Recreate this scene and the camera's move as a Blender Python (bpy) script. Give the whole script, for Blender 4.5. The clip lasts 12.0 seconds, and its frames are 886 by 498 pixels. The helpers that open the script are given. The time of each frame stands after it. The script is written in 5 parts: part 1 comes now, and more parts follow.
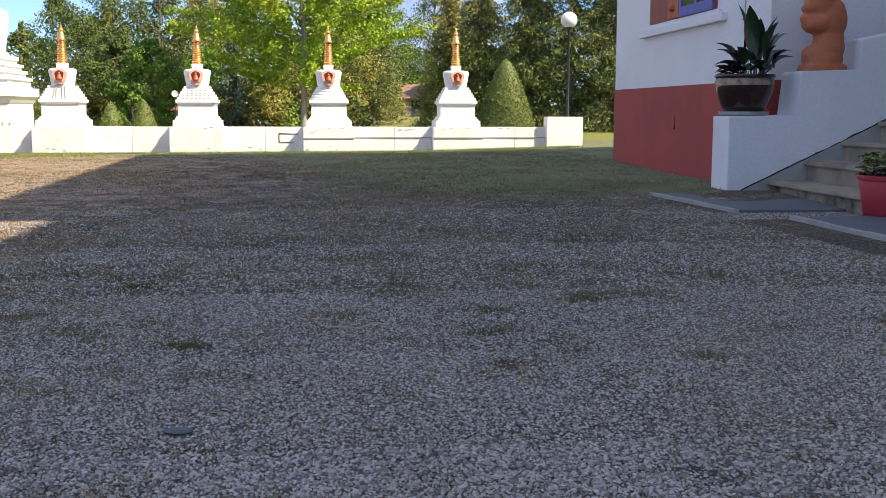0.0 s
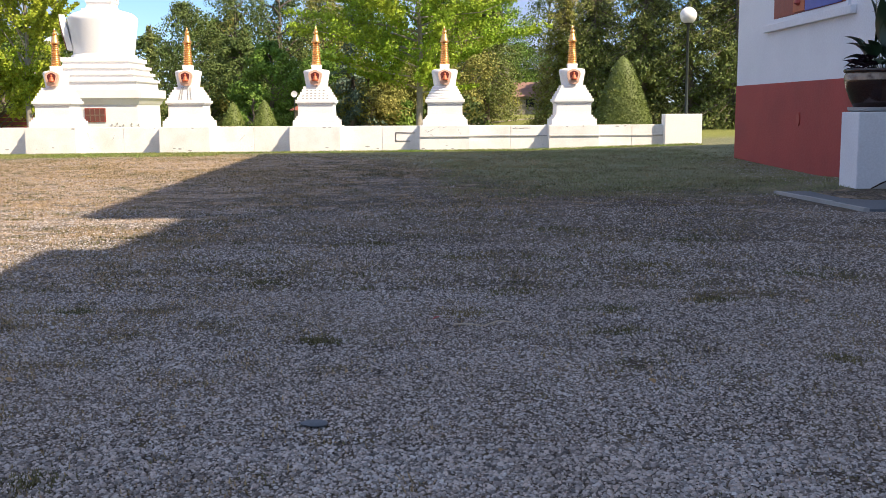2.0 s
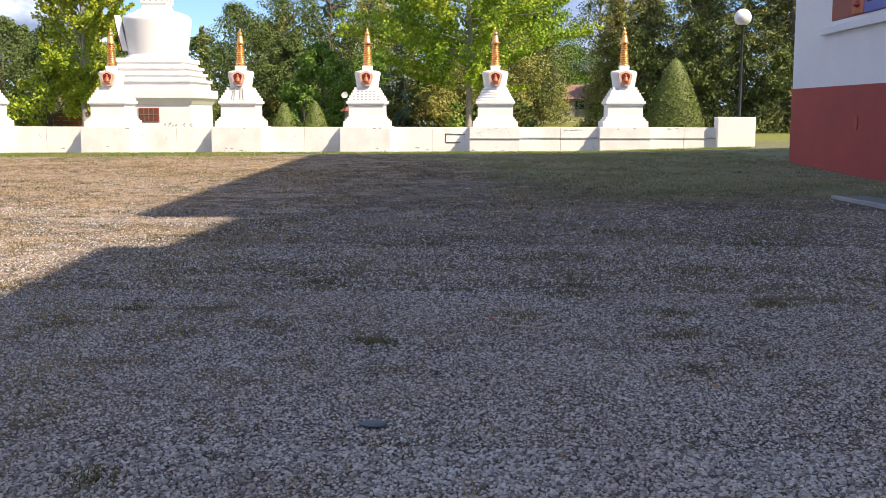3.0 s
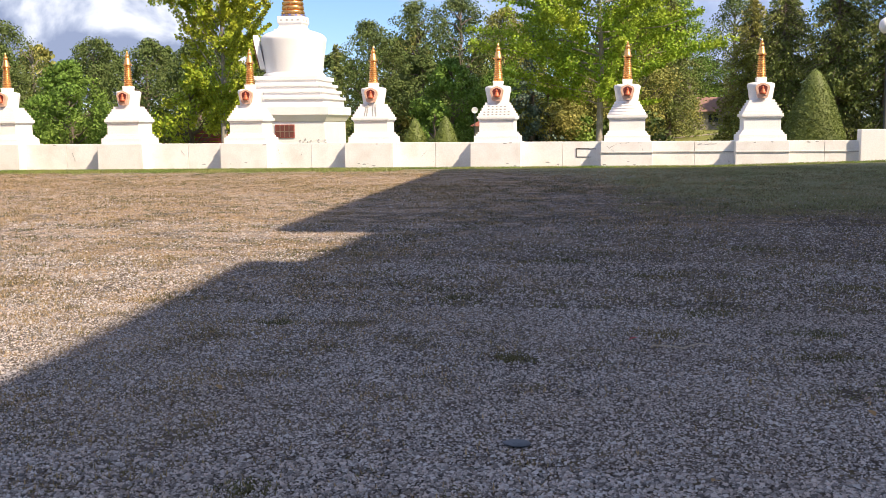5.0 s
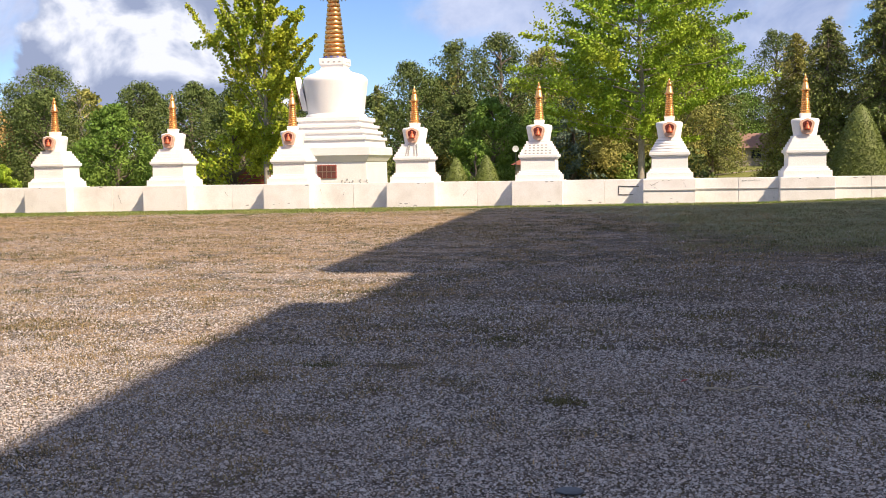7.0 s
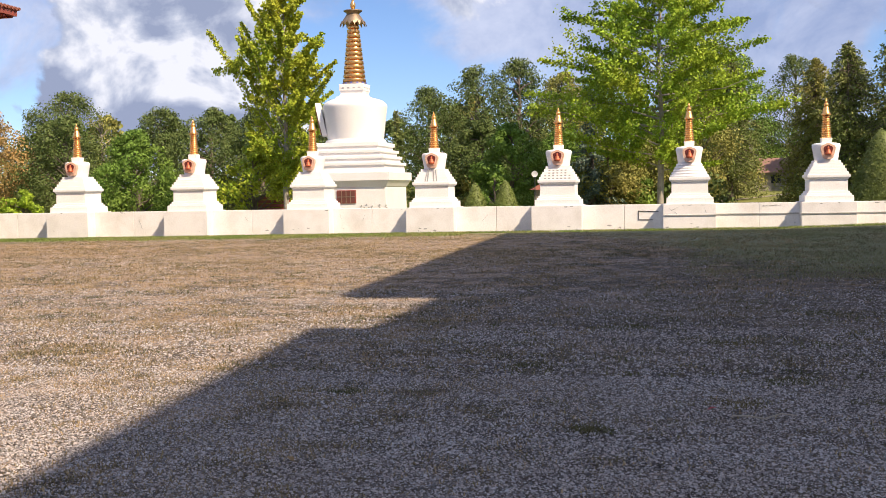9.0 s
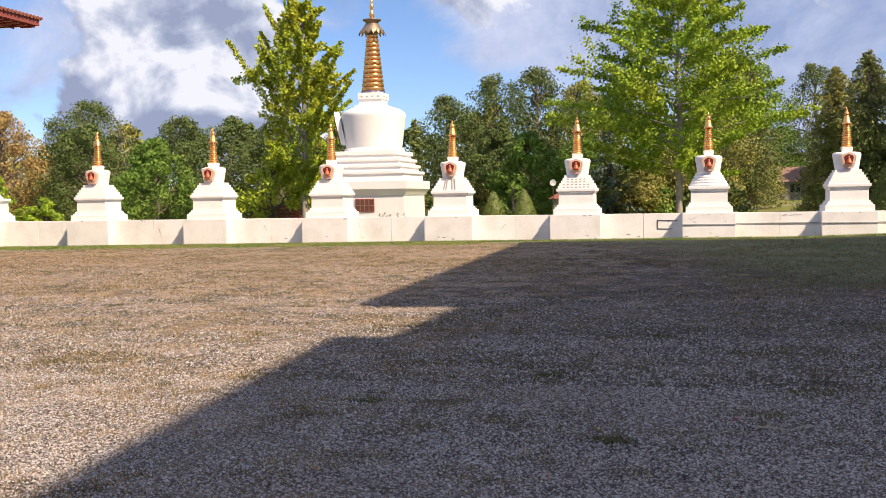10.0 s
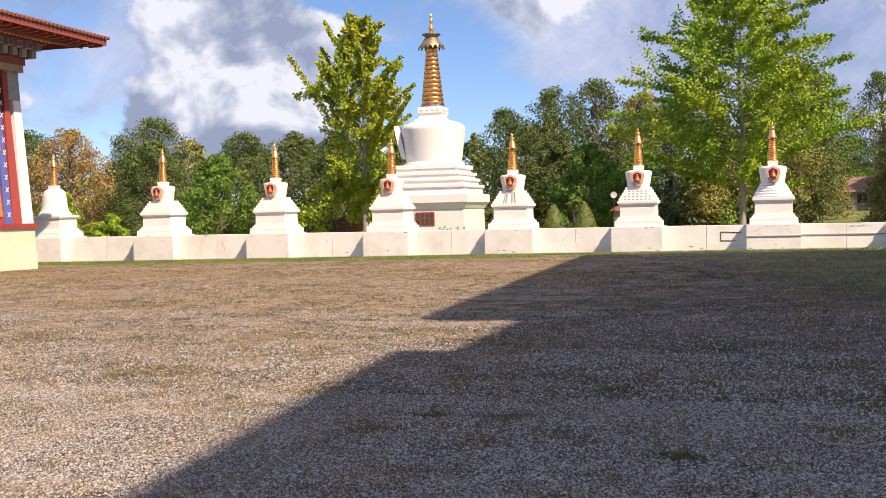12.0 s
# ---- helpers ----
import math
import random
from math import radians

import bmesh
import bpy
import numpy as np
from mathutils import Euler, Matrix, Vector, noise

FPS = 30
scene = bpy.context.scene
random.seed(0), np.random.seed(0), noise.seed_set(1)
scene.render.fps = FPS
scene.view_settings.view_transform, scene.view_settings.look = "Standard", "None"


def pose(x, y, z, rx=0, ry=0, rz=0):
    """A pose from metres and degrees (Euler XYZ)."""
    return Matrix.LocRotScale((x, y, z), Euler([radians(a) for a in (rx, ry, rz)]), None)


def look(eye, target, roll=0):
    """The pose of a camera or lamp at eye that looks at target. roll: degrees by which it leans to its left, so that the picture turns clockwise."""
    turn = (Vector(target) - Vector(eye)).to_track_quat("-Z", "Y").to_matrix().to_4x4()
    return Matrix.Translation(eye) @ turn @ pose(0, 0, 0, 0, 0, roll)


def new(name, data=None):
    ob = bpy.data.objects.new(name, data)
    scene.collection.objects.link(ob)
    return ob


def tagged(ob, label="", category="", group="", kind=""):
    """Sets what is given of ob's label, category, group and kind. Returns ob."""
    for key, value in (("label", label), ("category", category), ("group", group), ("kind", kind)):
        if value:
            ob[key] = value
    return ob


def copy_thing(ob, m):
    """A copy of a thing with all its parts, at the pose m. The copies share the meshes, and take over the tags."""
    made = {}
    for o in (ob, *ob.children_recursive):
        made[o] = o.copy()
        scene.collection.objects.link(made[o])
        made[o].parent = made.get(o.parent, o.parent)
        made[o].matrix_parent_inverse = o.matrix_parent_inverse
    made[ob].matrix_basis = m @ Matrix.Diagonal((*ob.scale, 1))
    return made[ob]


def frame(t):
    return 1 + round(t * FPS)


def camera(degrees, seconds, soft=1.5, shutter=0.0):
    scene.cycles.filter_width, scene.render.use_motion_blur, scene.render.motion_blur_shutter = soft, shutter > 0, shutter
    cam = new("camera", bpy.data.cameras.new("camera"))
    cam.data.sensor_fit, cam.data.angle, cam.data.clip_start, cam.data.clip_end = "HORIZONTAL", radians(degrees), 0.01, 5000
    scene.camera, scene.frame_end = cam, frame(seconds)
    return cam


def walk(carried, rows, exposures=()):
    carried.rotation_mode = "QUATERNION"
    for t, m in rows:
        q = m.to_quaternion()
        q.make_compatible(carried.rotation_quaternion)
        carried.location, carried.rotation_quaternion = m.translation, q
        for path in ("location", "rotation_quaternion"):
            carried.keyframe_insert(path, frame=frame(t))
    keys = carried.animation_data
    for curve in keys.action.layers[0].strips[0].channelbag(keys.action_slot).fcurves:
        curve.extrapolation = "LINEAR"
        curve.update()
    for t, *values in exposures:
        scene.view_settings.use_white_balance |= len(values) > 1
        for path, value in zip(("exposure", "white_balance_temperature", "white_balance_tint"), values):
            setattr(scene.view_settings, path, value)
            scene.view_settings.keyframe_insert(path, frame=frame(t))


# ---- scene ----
cam = camera(44.7, 12.0, soft=0.6)
PATH = [
    (0, (0.0263, 0.0075, 0.8918), (0.2480, 1.9785, 0.6358), 0.17),
    (0.5, (0.0188, -0.0180, 0.8970), (0.1817, 1.9590, 0.6427), -0.03),
    (1, (0.0037, -0.0195, 0.8955), (0.1064, 1.9615, 0.6409), -0.18),
    (1.5, (-0.0075, -0.0255, 0.8948), (0.0569, 1.9565, 0.6358), -0.26),
    (2, (-0.0300, -0.0090, 0.8940), (-0.0161, 1.9740, 0.6351), -0.29),
    (2.5, (-0.0518, 0.0097, 0.8902), (-0.0822, 1.9928, 0.6334), -0.25),
    (3, (-0.0720, 0.0188, 0.8865), (-0.1447, 2.0017, 0.6311), 0.05),
    (5, (-0.1215, 0.0277, 0.8962), (-0.4294, 1.9908, 0.6679), -0.44),
    (5.5, (-0.1312, 0.0330, 0.8978), (-0.4674, 1.9940, 0.6876), -0.65),
    (6, (-0.1402, 0.0555, 0.8978), (-0.4987, 2.0136, 0.7063), -0.75),
    (6.5, (-0.1417, 0.0547, 0.9038), (-0.5134, 2.0118, 0.7301), -0.89),
    (7, (-0.1507, 0.0683, 0.9038), (-0.5335, 2.0243, 0.7477), -0.99),
    (9, (-0.1807, 0.0728, 0.9083), (-0.5964, 2.0267, 0.7987), -1.03),
    (9.5, (-0.1928, 0.0735, 0.9098), (-0.6234, 2.0234, 0.8069), -1.00),
    (10, (-0.2033, 0.0660, 0.9135), (-0.6500, 2.0130, 0.8202), -0.94),
    (10.5, (-0.1995, 0.0585, 0.9180), (-0.6535, 2.0043, 0.8316), -1.09),
    (11, (-0.2003, 0.0570, 0.9233), (-0.6798, 1.9969, 0.8442), -1.14),
    (11.5, (-0.2078, 0.0615, 0.9225), (-0.7164, 1.9943, 0.8483), -1.29),
    (12, (-0.2182, 0.0600, 0.9203), (-0.7718, 1.9808, 0.8532), -1.34),
]
walk(cam, [(t, look(eye, target, roll)) for t, eye, target, roll in PATH], exposures=[(0.0, 1.42, 5750, 11), (2.5, 1.32, 5750, 12), (5.5, 1.18, 5900, 15), (9.0, 1.05, 6000, 16), (12.0, 1.0, 6050, 17)])

# ---- light ----
SUN = Vector((0.84, -0.58, 1.0)).normalized()
lamp_data = bpy.data.lights.new("sun", "SUN")
lamp_data.energy, lamp_data.angle, lamp_data.color = 3.65, radians(0.6), (1.0, 0.785, 0.515)
sun = new("sun", lamp_data)
sun.matrix_world = Matrix.Translation((30, -20, 40)) @ SUN.to_track_quat("Z", "Y").to_matrix().to_4x4()

world = bpy.data.worlds.new("sky")
scene.world = world
world.use_nodes = True


def build_sky():
    nt = world.node_tree
    nt.nodes.clear()
    N, L = nt.nodes.new, nt.links.new
    out = N("ShaderNodeOutputWorld")
    sky = N("ShaderNodeTexSky")
    sky.sky_type, sky.sun_disc = "NISHITA", False
    sky.sun_elevation = math.asin(SUN.z)
    sky.sun_rotation = math.atan2(SUN.x, SUN.y)
    sky.air_density, sky.dust_density, sky.ozone_density = 0.75, 0.3, 3.5
    blue = N("ShaderNodeBackground")
    blue.inputs["Strength"].default_value = 0.066
    L(sky.outputs[0], blue.inputs["Color"])
    co = N("ShaderNodeTexCoord")

    def calc(op, a, b):
        n = N("ShaderNodeMath")
        n.operation = op
        for k, v in enumerate((a, b)):
            if isinstance(v, (int, float)):
                n.inputs[k].default_value = v
            else:
                L(v, n.inputs[k])
        return n.outputs[0]

    def ease(v, a, b, lo=0.0, hi=1.0):
        r = N("ShaderNodeMapRange")
        r.interpolation_type = "SMOOTHSTEP"
        for k, x in zip(("From Min", "From Max", "To Min", "To Max"), (a, b, lo, hi)):
            r.inputs[k].default_value = x
        L(v, r.inputs["Value"])
        return r.outputs[0]

    def billow(shift, scale, detail, rough, warp=0.0):
        m = N("ShaderNodeMapping")
        m.inputs["Location"].default_value = shift
        m.inputs["Scale"].default_value = (1, 1, 1.25)
        L(co.outputs["Generated"], m.inputs[0])
        n = N("ShaderNodeTexNoise")
        n.inputs["Scale"].default_value, n.inputs["Detail"].default_value = scale, detail
        n.inputs["Roughness"].default_value, n.inputs["Distortion"].default_value = rough, warp
        L(m.outputs[0], n.inputs["Vector"])
        return n.outputs["Fac"]

    def banks(total, rows):
        """Thickens a cloud field round a few directions: yaw, height, reach in degrees, gain."""
        for yaw, elev, reach, gain in rows:
            d = Vector((math.sin(radians(yaw)) * math.cos(radians(elev)), math.cos(radians(yaw)) * math.cos(radians(elev)), math.sin(radians(elev))))
            dot = N("ShaderNodeVectorMath")
            dot.operation = "DOT_PRODUCT"
            dot.inputs[1].default_value = d
            L(co.outputs["Generated"], dot.inputs[0])
            total = calc("ADD", total, ease(dot.outputs["Value"], math.cos(radians(reach)), 1.0, 0.0, gain))
        return total

    height = N("ShaderNodeSeparateXYZ")
    L(co.outputs["Generated"], height.inputs[0])
    # thin grey-lavender sheets; the banks off to the sides and behind are unseen fill
    veil = banks(billow((0.7, 0.2, 0.4), 6.0, 8, 0.6, 0.4), ((-36.0, 11.0, 9.0, 0.24), (-5.0, 10.0, 9.0, 0.22), (5.0, 9.5, 10.0, 0.30), (-9.0, 12.0, 7.0, 0.18), (-15.0, 13.0, 6.0, 0.14), (40.0, 14.0, 22.0, 0.2), (110.0, 20.0, 24.0, 0.2), (-100.0, 18.0, 22.0, 0.2), (180.0, 22.0, 26.0, 0.2)))
    # unseen veil overhead, added to brighten the shade with soft bluish light
    veil = calc("ADD", veil, ease(height.outputs["Z"], 0.27, 0.50, 0.0, 0.29))
    veil_tone = N("ShaderNodeValToRGB")
    veil_tone.color_ramp.elements[0].position, veil_tone.color_ramp.elements[0].color = 0.38, (0.35, 0.41, 0.57, 1)
    veil_tone.color_ramp.elements[1].position, veil_tone.color_ramp.elements[1].color = 0.66, (0.72, 0.74, 0.82, 1)
    L(billow((0.1, 0.6, 0.2), 9.0, 8, 0.62, 0.3), veil_tone.inputs[0])
    grey = N("ShaderNodeBackground")
    grey.inputs["Strength"].default_value = 0.50
    L(veil_tone.outputs[0], grey.inputs["Color"])
    veiled = N("ShaderNodeMixShader")
    L(ease(veil, 0.54, 0.74, 0.0, 0.85), veiled.inputs[0])
    L(blue.outputs[0], veiled.inputs[1])
    L(grey.outputs[0], veiled.inputs[2])
    # cumulus heaps: crisp edges, lit on the side towards the sun
    shape = (0.33, 0.12, 0.05)
    towards = (0.33 + 0.012, 0.12 + 0.003, 0.05 + 0.016)
    heap, lit_side = billow(shape, 10.5, 9, 0.55, 0.25), billow(towards, 10.5, 9, 0.55, 0.25)
    wide, wide_lit = billow(shape, 4.5, 2, 0.5), billow((0.33 + 0.03, 0.12, 0.05 + 0.04), 4.5, 2, 0.5)
    cumulus = banks(heap, ((-25.5, 6.0, 6.5, 0.40), (-22.6, 7.0, 4.0, 0.22), (-28.5, 9.5, 5.0, 0.20), (-21.0, 3.5, 4.0, 0.20), (-31.0, 3.0, 5.0, 0.22), (-10.2, 12.5, 4.5, 0.22)))
    relief = calc("ADD", calc("MULTIPLY", calc("SUBTRACT", heap, lit_side), 4.0), calc("MULTIPLY", calc("SUBTRACT", wide, wide_lit), 4.5))
    tone = N("ShaderNodeValToRGB")
    tone.color_ramp.elements[0].position, tone.color_ramp.elements[0].color = 0.04, (0.37, 0.42, 0.54, 1)
    tone.color_ramp.elements[1].position, tone.color_ramp.elements[1].color = 0.78, (1.0, 0.99, 0.97, 1)
    middle_tone = tone.color_ramp.elements.new(0.42)
    middle_tone.color = (0.60, 0.64, 0.72, 1)
    L(calc("ADD", relief, 0.40), tone.inputs[0])
    white = N("ShaderNodeBackground")
    white.inputs["Strength"].default_value = 0.46
    L(tone.outputs[0], white.inputs["Color"])
    mix = N("ShaderNodeMixShader")
    L(ease(cumulus, 0.60, 0.68), mix.inputs[0])
    L(veiled.outputs[0], mix.inputs[1])
    L(white.outputs[0], mix.inputs[2])
    L(mix.outputs[0], out.inputs["Surface"])


build_sky()

# ---- materials ----


def mat(name, base, rough=0.8, metal=0.0, dark=None, scale=6.0, amount=0.5, fine=60.0, bump=0.2, bump_at=None, island=0.0, per_object=0.0, spec=0.5, through_light=0.0, detail=6.0, tint=None):
    """A painted or natural surface: base colour, a second colour in blotches, fine grain and relief."""
    m = bpy.data.materials.new(name)
    m.use_nodes = True
    nt = m.node_tree
    N, L = nt.nodes.new, nt.links.new
    bsdf = nt.nodes["Principled BSDF"]
    bsdf.inputs["Roughness"].default_value, bsdf.inputs["Metallic"].default_value = rough, metal
    bsdf.inputs["Specular IOR Level"].default_value = spec
    co = N("ShaderNodeTexCoord")
    n1, n2 = N("ShaderNodeTexNoise"), N("ShaderNodeTexNoise")
    n1.inputs["Scale"].default_value, n1.inputs["Detail"].default_value = scale, detail
    n2.inputs["Scale"].default_value, n2.inputs["Detail"].default_value = fine, 3
    for n in (n1, n2):
        L(co.outputs["Object"], n.inputs["Vector"])
    ramp = N("ShaderNodeMapRange")
    ramp.inputs["From Min"].default_value, ramp.inputs["From Max"].default_value = 0.42, 0.72
    ramp.inputs["To Max"].default_value = amount
    L(n1.outputs["Fac"], ramp.inputs["Value"])
    mix = N("ShaderNodeMix")
    mix.data_type = "RGBA"
    mix.inputs["A"].default_value = (*base, 1)
    mix.inputs["B"].default_value = (*(dark or [c * 0.6 for c in base]), 1)
    L(ramp.outputs[0], mix.inputs["Factor"])
    grain = N("ShaderNodeMapRange")
    grain.inputs["From Min"].default_value, grain.inputs["From Max"].default_value = 0.3, 0.7
    grain.inputs["To Min"].default_value, grain.inputs["To Max"].default_value = 0.94, 1.05
    L(n2.outputs["Fac"], grain.inputs["Value"])
    value = grain.outputs[0]
    for some, node_type, out_name in ((island, "ShaderNodeNewGeometry", "Random Per Island"), (per_object, "ShaderNodeObjectInfo", "Random")):
        if some:
            info, r, mul = N(node_type), N("ShaderNodeMapRange"), N("ShaderNodeMath")
            r.inputs["To Min"].default_value, r.inputs["To Max"].default_value = 1 - some, 1 + some
            mul.operation = "MULTIPLY"
            L(info.outputs[out_name], r.inputs["Value"])
            L(r.outputs[0], mul.inputs[0])
            L(value, mul.inputs[1])
            value = mul.outputs[0]
    hsv = N("ShaderNodeHueSaturation")
    colour = mix.outputs["Result"]
    if tint:
        # some of the pieces take on another colour
        info, spread, pick, other = N("ShaderNodeNewGeometry"), N("ShaderNodeMath"), N("ShaderNodeMath"), N("ShaderNodeMix")
        spread.operation, pick.operation, other.data_type = "MULTIPLY", "FRACT", "RGBA"
        spread.inputs[1].default_value = 7.31
        other.inputs["B"].default_value = (*tint, 1)
        L(info.outputs["Random Per Island"], spread.inputs[0])
        L(spread.outputs[0], pick.inputs[0])
        L(pick.outputs[0], other.inputs["Factor"])
        L(colour, other.inputs["A"])
        colour = other.outputs["Result"]
    L(colour, hsv.inputs["Color"])
    L(value, hsv.inputs["Value"])
    L(hsv.outputs[0], bsdf.inputs["Base Color"])
    if bump:
        b = N("ShaderNodeBump")
        b.inputs["Strength"].default_value, b.inputs["Distance"].default_value = bump, 0.02
        src = n2
        if bump_at:
            src = N("ShaderNodeTexNoise")
            src.inputs["Scale"].default_value, src.inputs["Detail"].default_value = bump_at, 4
            L(co.outputs["Object"], src.inputs["Vector"])
        L(src.outputs["Fac"], b.inputs["Height"])
        L(b.outputs[0], bsdf.inputs["Normal"])
    if through_light:
        tr, ms = N("ShaderNodeBsdfTranslucent"), N("ShaderNodeMixShader")
        ms.inputs[0].default_value = through_light
        L(hsv.outputs[0], tr.inputs["Color"])
        L(bsdf.outputs[0], ms.inputs[1])
        L(tr.outputs[0], ms.inputs[2])
        L(ms.outputs[0], nt.nodes["Material Output"].inputs["Surface"])
    return m


WHITE = mat("white_render", (0.80, 0.79, 0.775), 0.85, dark=(0.72, 0.70, 0.665), scale=1.6, amount=0.5, fine=45, bump=0.10, per_object=0.03)
WHITE_OLD = mat("weathered_white_render", (0.80, 0.785, 0.765), 0.9, dark=(0.60, 0.57, 0.52), scale=3.0, amount=0.5, fine=35, bump=0.10, per_object=0.04)
WALL_BLUE = mat("whitewashed_temple_wall", (0.76, 0.77, 0.80), 0.85, dark=(0.66, 0.67, 0.71), scale=1.2, amount=0.5, fine=50, bump=0.10)
RED = mat("red_painted_render", (0.37, 0.066, 0.055), 0.8, dark=(0.28, 0.056, 0.05), scale=1.5, amount=0.7, fine=40, bump=0.3)
RED_TRIM = mat("red_painted_trim", (0.36, 0.05, 0.04), 0.6, fine=30)
CREAM = mat("cream_render", (0.80, 0.71, 0.53), 0.85, dark=(0.68, 0.57, 0.40), scale=1.4, amount=0.5)
GOLD = mat("gilded_metal", (0.95, 0.52, 0.17), 0.27, metal=0.9, dark=(0.55, 0.25, 0.08), scale=7, amount=0.7, fine=30, bump=0.05, per_object=0.08)
GOLD_DULL = mat("tarnished_gilt", (0.36, 0.28, 0.20), 0.5, metal=0.8, dark=(0.2, 0.15, 0.1), scale=9, fine=30, bump=0.1)
NICHE_GOLD = mat("gilded_plaster", (0.74, 0.49, 0.36), 0.55, metal=0.2, dark=(0.42, 0.22, 0.14), scale=14, fine=60)
NICHE_RED = mat("red_lacquer", (0.13, 0.018, 0.012), 0.5, fine=40)
FIGURE = mat("gilded_red_figure", (0.46, 0.12, 0.05), 0.45, metal=0.3, fine=40)
WOOD_RED = mat("red_brown_painted_wood", (0.28, 0.07, 0.05), 0.6, dark=(0.17, 0.05, 0.04), scale=8, fine=50)
WOOD_BEIGE = mat("beige_painted_wood", (0.42, 0.30, 0.20), 0.7, dark=(0.25, 0.12, 0.08), scale=6, fine=40)
GLASS_DARK = mat("dark_window_glass", (0.03, 0.035, 0.05), 0.12, fine=4, bump=0.02, spec=0.8)
PANE = mat("warm_old_glass", (0.15, 0.05, 0.035), 0.3, dark=(0.08, 0.03, 0.025), scale=9, fine=20, bump=0.05)
BLUE = mat("blue_painted_wood", (0.12, 0.14, 0.45), 0.6, dark=(0.10, 0.11, 0.35), fine=30)
ORANGE = mat("orange_painted_panel", (0.75, 0.22, 0.05), 0.6, dark=(0.5, 0.12, 0.05), fine=30)
SLATE = mat("blue_grey_paving", (0.112, 0.126, 0.147), 0.75, dark=(0.077, 0.091, 0.105), scale=2, fine=70, bump=0.3)
STEP = mat("worn_sandstone", (0.36, 0.31, 0.24), 0.85, dark=(0.17, 0.15, 0.12), scale=3.5, amount=0.8, fine=60, bump=0.4, per_object=0.05)
STEP_DARK = mat("mossy_broken_riser", (0.26, 0.23, 0.18), 0.95, dark=(0.045, 0.045, 0.03), scale=7, amount=1.0, fine=50, bump=0.6)
CEMENT = mat("grey_cement", (0.36, 0.36, 0.345), 0.9, dark=(0.2, 0.2, 0.2), scale=3, fine=60, bump=0.3)
TERRACOTTA = mat("terracotta", (0.50, 0.17, 0.08), 0.8, dark=(0.36, 0.11, 0.05), scale=5, amount=0.7, fine=50, bump=0.3)
GLAZE = mat("dark_brown_glaze", (0.022, 0.010, 0.009), 0.18, dark=(0.06, 0.025, 0.015), scale=4, fine=12, bump=0.03, spec=0.7)
GLAZE_RIM = mat("streaked_rim_glaze", (0.32, 0.25, 0.18), 0.25, dark=(0.06, 0.03, 0.02), scale=12, amount=1.0, fine=40, bump=0.05)
PLASTIC_RED = mat("crimson_plastic", (0.42, 0.035, 0.06), 0.45, dark=(0.34, 0.03, 0.05), fine=20, bump=0.05)
SOIL = mat("potting_soil", (0.035, 0.025, 0.018), 0.95, fine=50, bump=0.6)
GLOBE = mat("opal_globe", (0.85, 0.85, 0.82), 0.25, fine=5, bump=0)
POLE = mat("dark_green_metal", (0.05, 0.06, 0.055), 0.5, metal=0.4, fine=30)
BARK = mat("bark", (0.16, 0.13, 0.10), 0.9, dark=(0.08, 0.065, 0.05), scale=9, amount=0.9, fine=40, bump=0.8, bump_at=20)
PALE_BARK = mat("pale_bark", (0.34, 0.31, 0.26), 0.9, dark=(0.2, 0.18, 0.15), scale=7, amount=0.8, fine=40, bump=0.5)
TILE_RED = mat("red_roof_tiles", (0.247, 0.090, 0.060), 0.85, dark=(0.150, 0.060, 0.045), scale=4, fine=30, bump=0.5)
FAR_TILE = mat("weathered_far_tiles", (0.25, 0.145, 0.11), 0.9, dark=(0.16, 0.10, 0.08), scale=3, fine=20, bump=0.4)
FAR_WALL = mat("far_house_wall", (0.303, 0.275, 0.231), 0.9, fine=20)
CHROME = mat("grey_dish", (0.7, 0.7, 0.7), 0.5, fine=10)
LEAF_GINKGO = mat("yellow_green_leaves", (0.265, 0.390, 0.034), 0.6, dark=(0.640, 0.570, 0.045), scale=0.55, amount=0.9, fine=4, bump=0, island=0.35, through_light=0.18, tint=(0.38, 0.42, 0.03), spec=0.2)
LEAF_LIME = mat("lime_leaves", (0.200, 0.345, 0.030), 0.6, dark=(0.500, 0.500, 0.040), scale=0.5, amount=0.7, fine=4, bump=0, island=0.35, through_light=0.18, tint=(0.31, 0.41, 0.03), spec=0.2)
LEAF_DARK = mat("dark_green_leaves", (0.100, 0.150, 0.040), 0.7, dark=(0.165, 0.185, 0.055), scale=0.4, amount=0.6, fine=3, bump=0, island=0.3, through_light=0.1, tint=(0.12, 0.15, 0.045), spec=0.15)
LEAF_MID = mat("mid_green_leaves", (0.145, 0.245, 0.040), 0.7, dark=(0.215, 0.275, 0.055), scale=0.4, amount=0.7, fine=3, bump=0, island=0.3, through_light=0.15, spec=0.15)
LEAF_BROWN = mat("rusty_leaves", (0.40, 0.265, 0.10), 0.7, dark=(0.24, 0.22, 0.07), scale=0.5, amount=0.7, fine=3, bump=0, island=0.35, through_light=0.15, spec=0.15)
LEAF_OLIVE = mat("olive_leaves", (0.250, 0.265, 0.070), 0.7, dark=(0.350, 0.285, 0.080), scale=0.5, amount=0.7, fine=3, bump=0, island=0.35, through_light=0.15, spec=0.15)
NEEDLES = mat("conifer_needles", (0.15, 0.19, 0.055), 0.7, dark=(0.26, 0.25, 0.08), scale=0.6, amount=0.7, fine=3, bump=0, island=0.4, through_light=0.06, spec=0.15)
NEEDLES_BLUE = mat("blue_conifer_needles", (0.150, 0.205, 0.150), 0.7, fine=3, bump=0, island=0.35, through_light=0.1, spec=0.15)
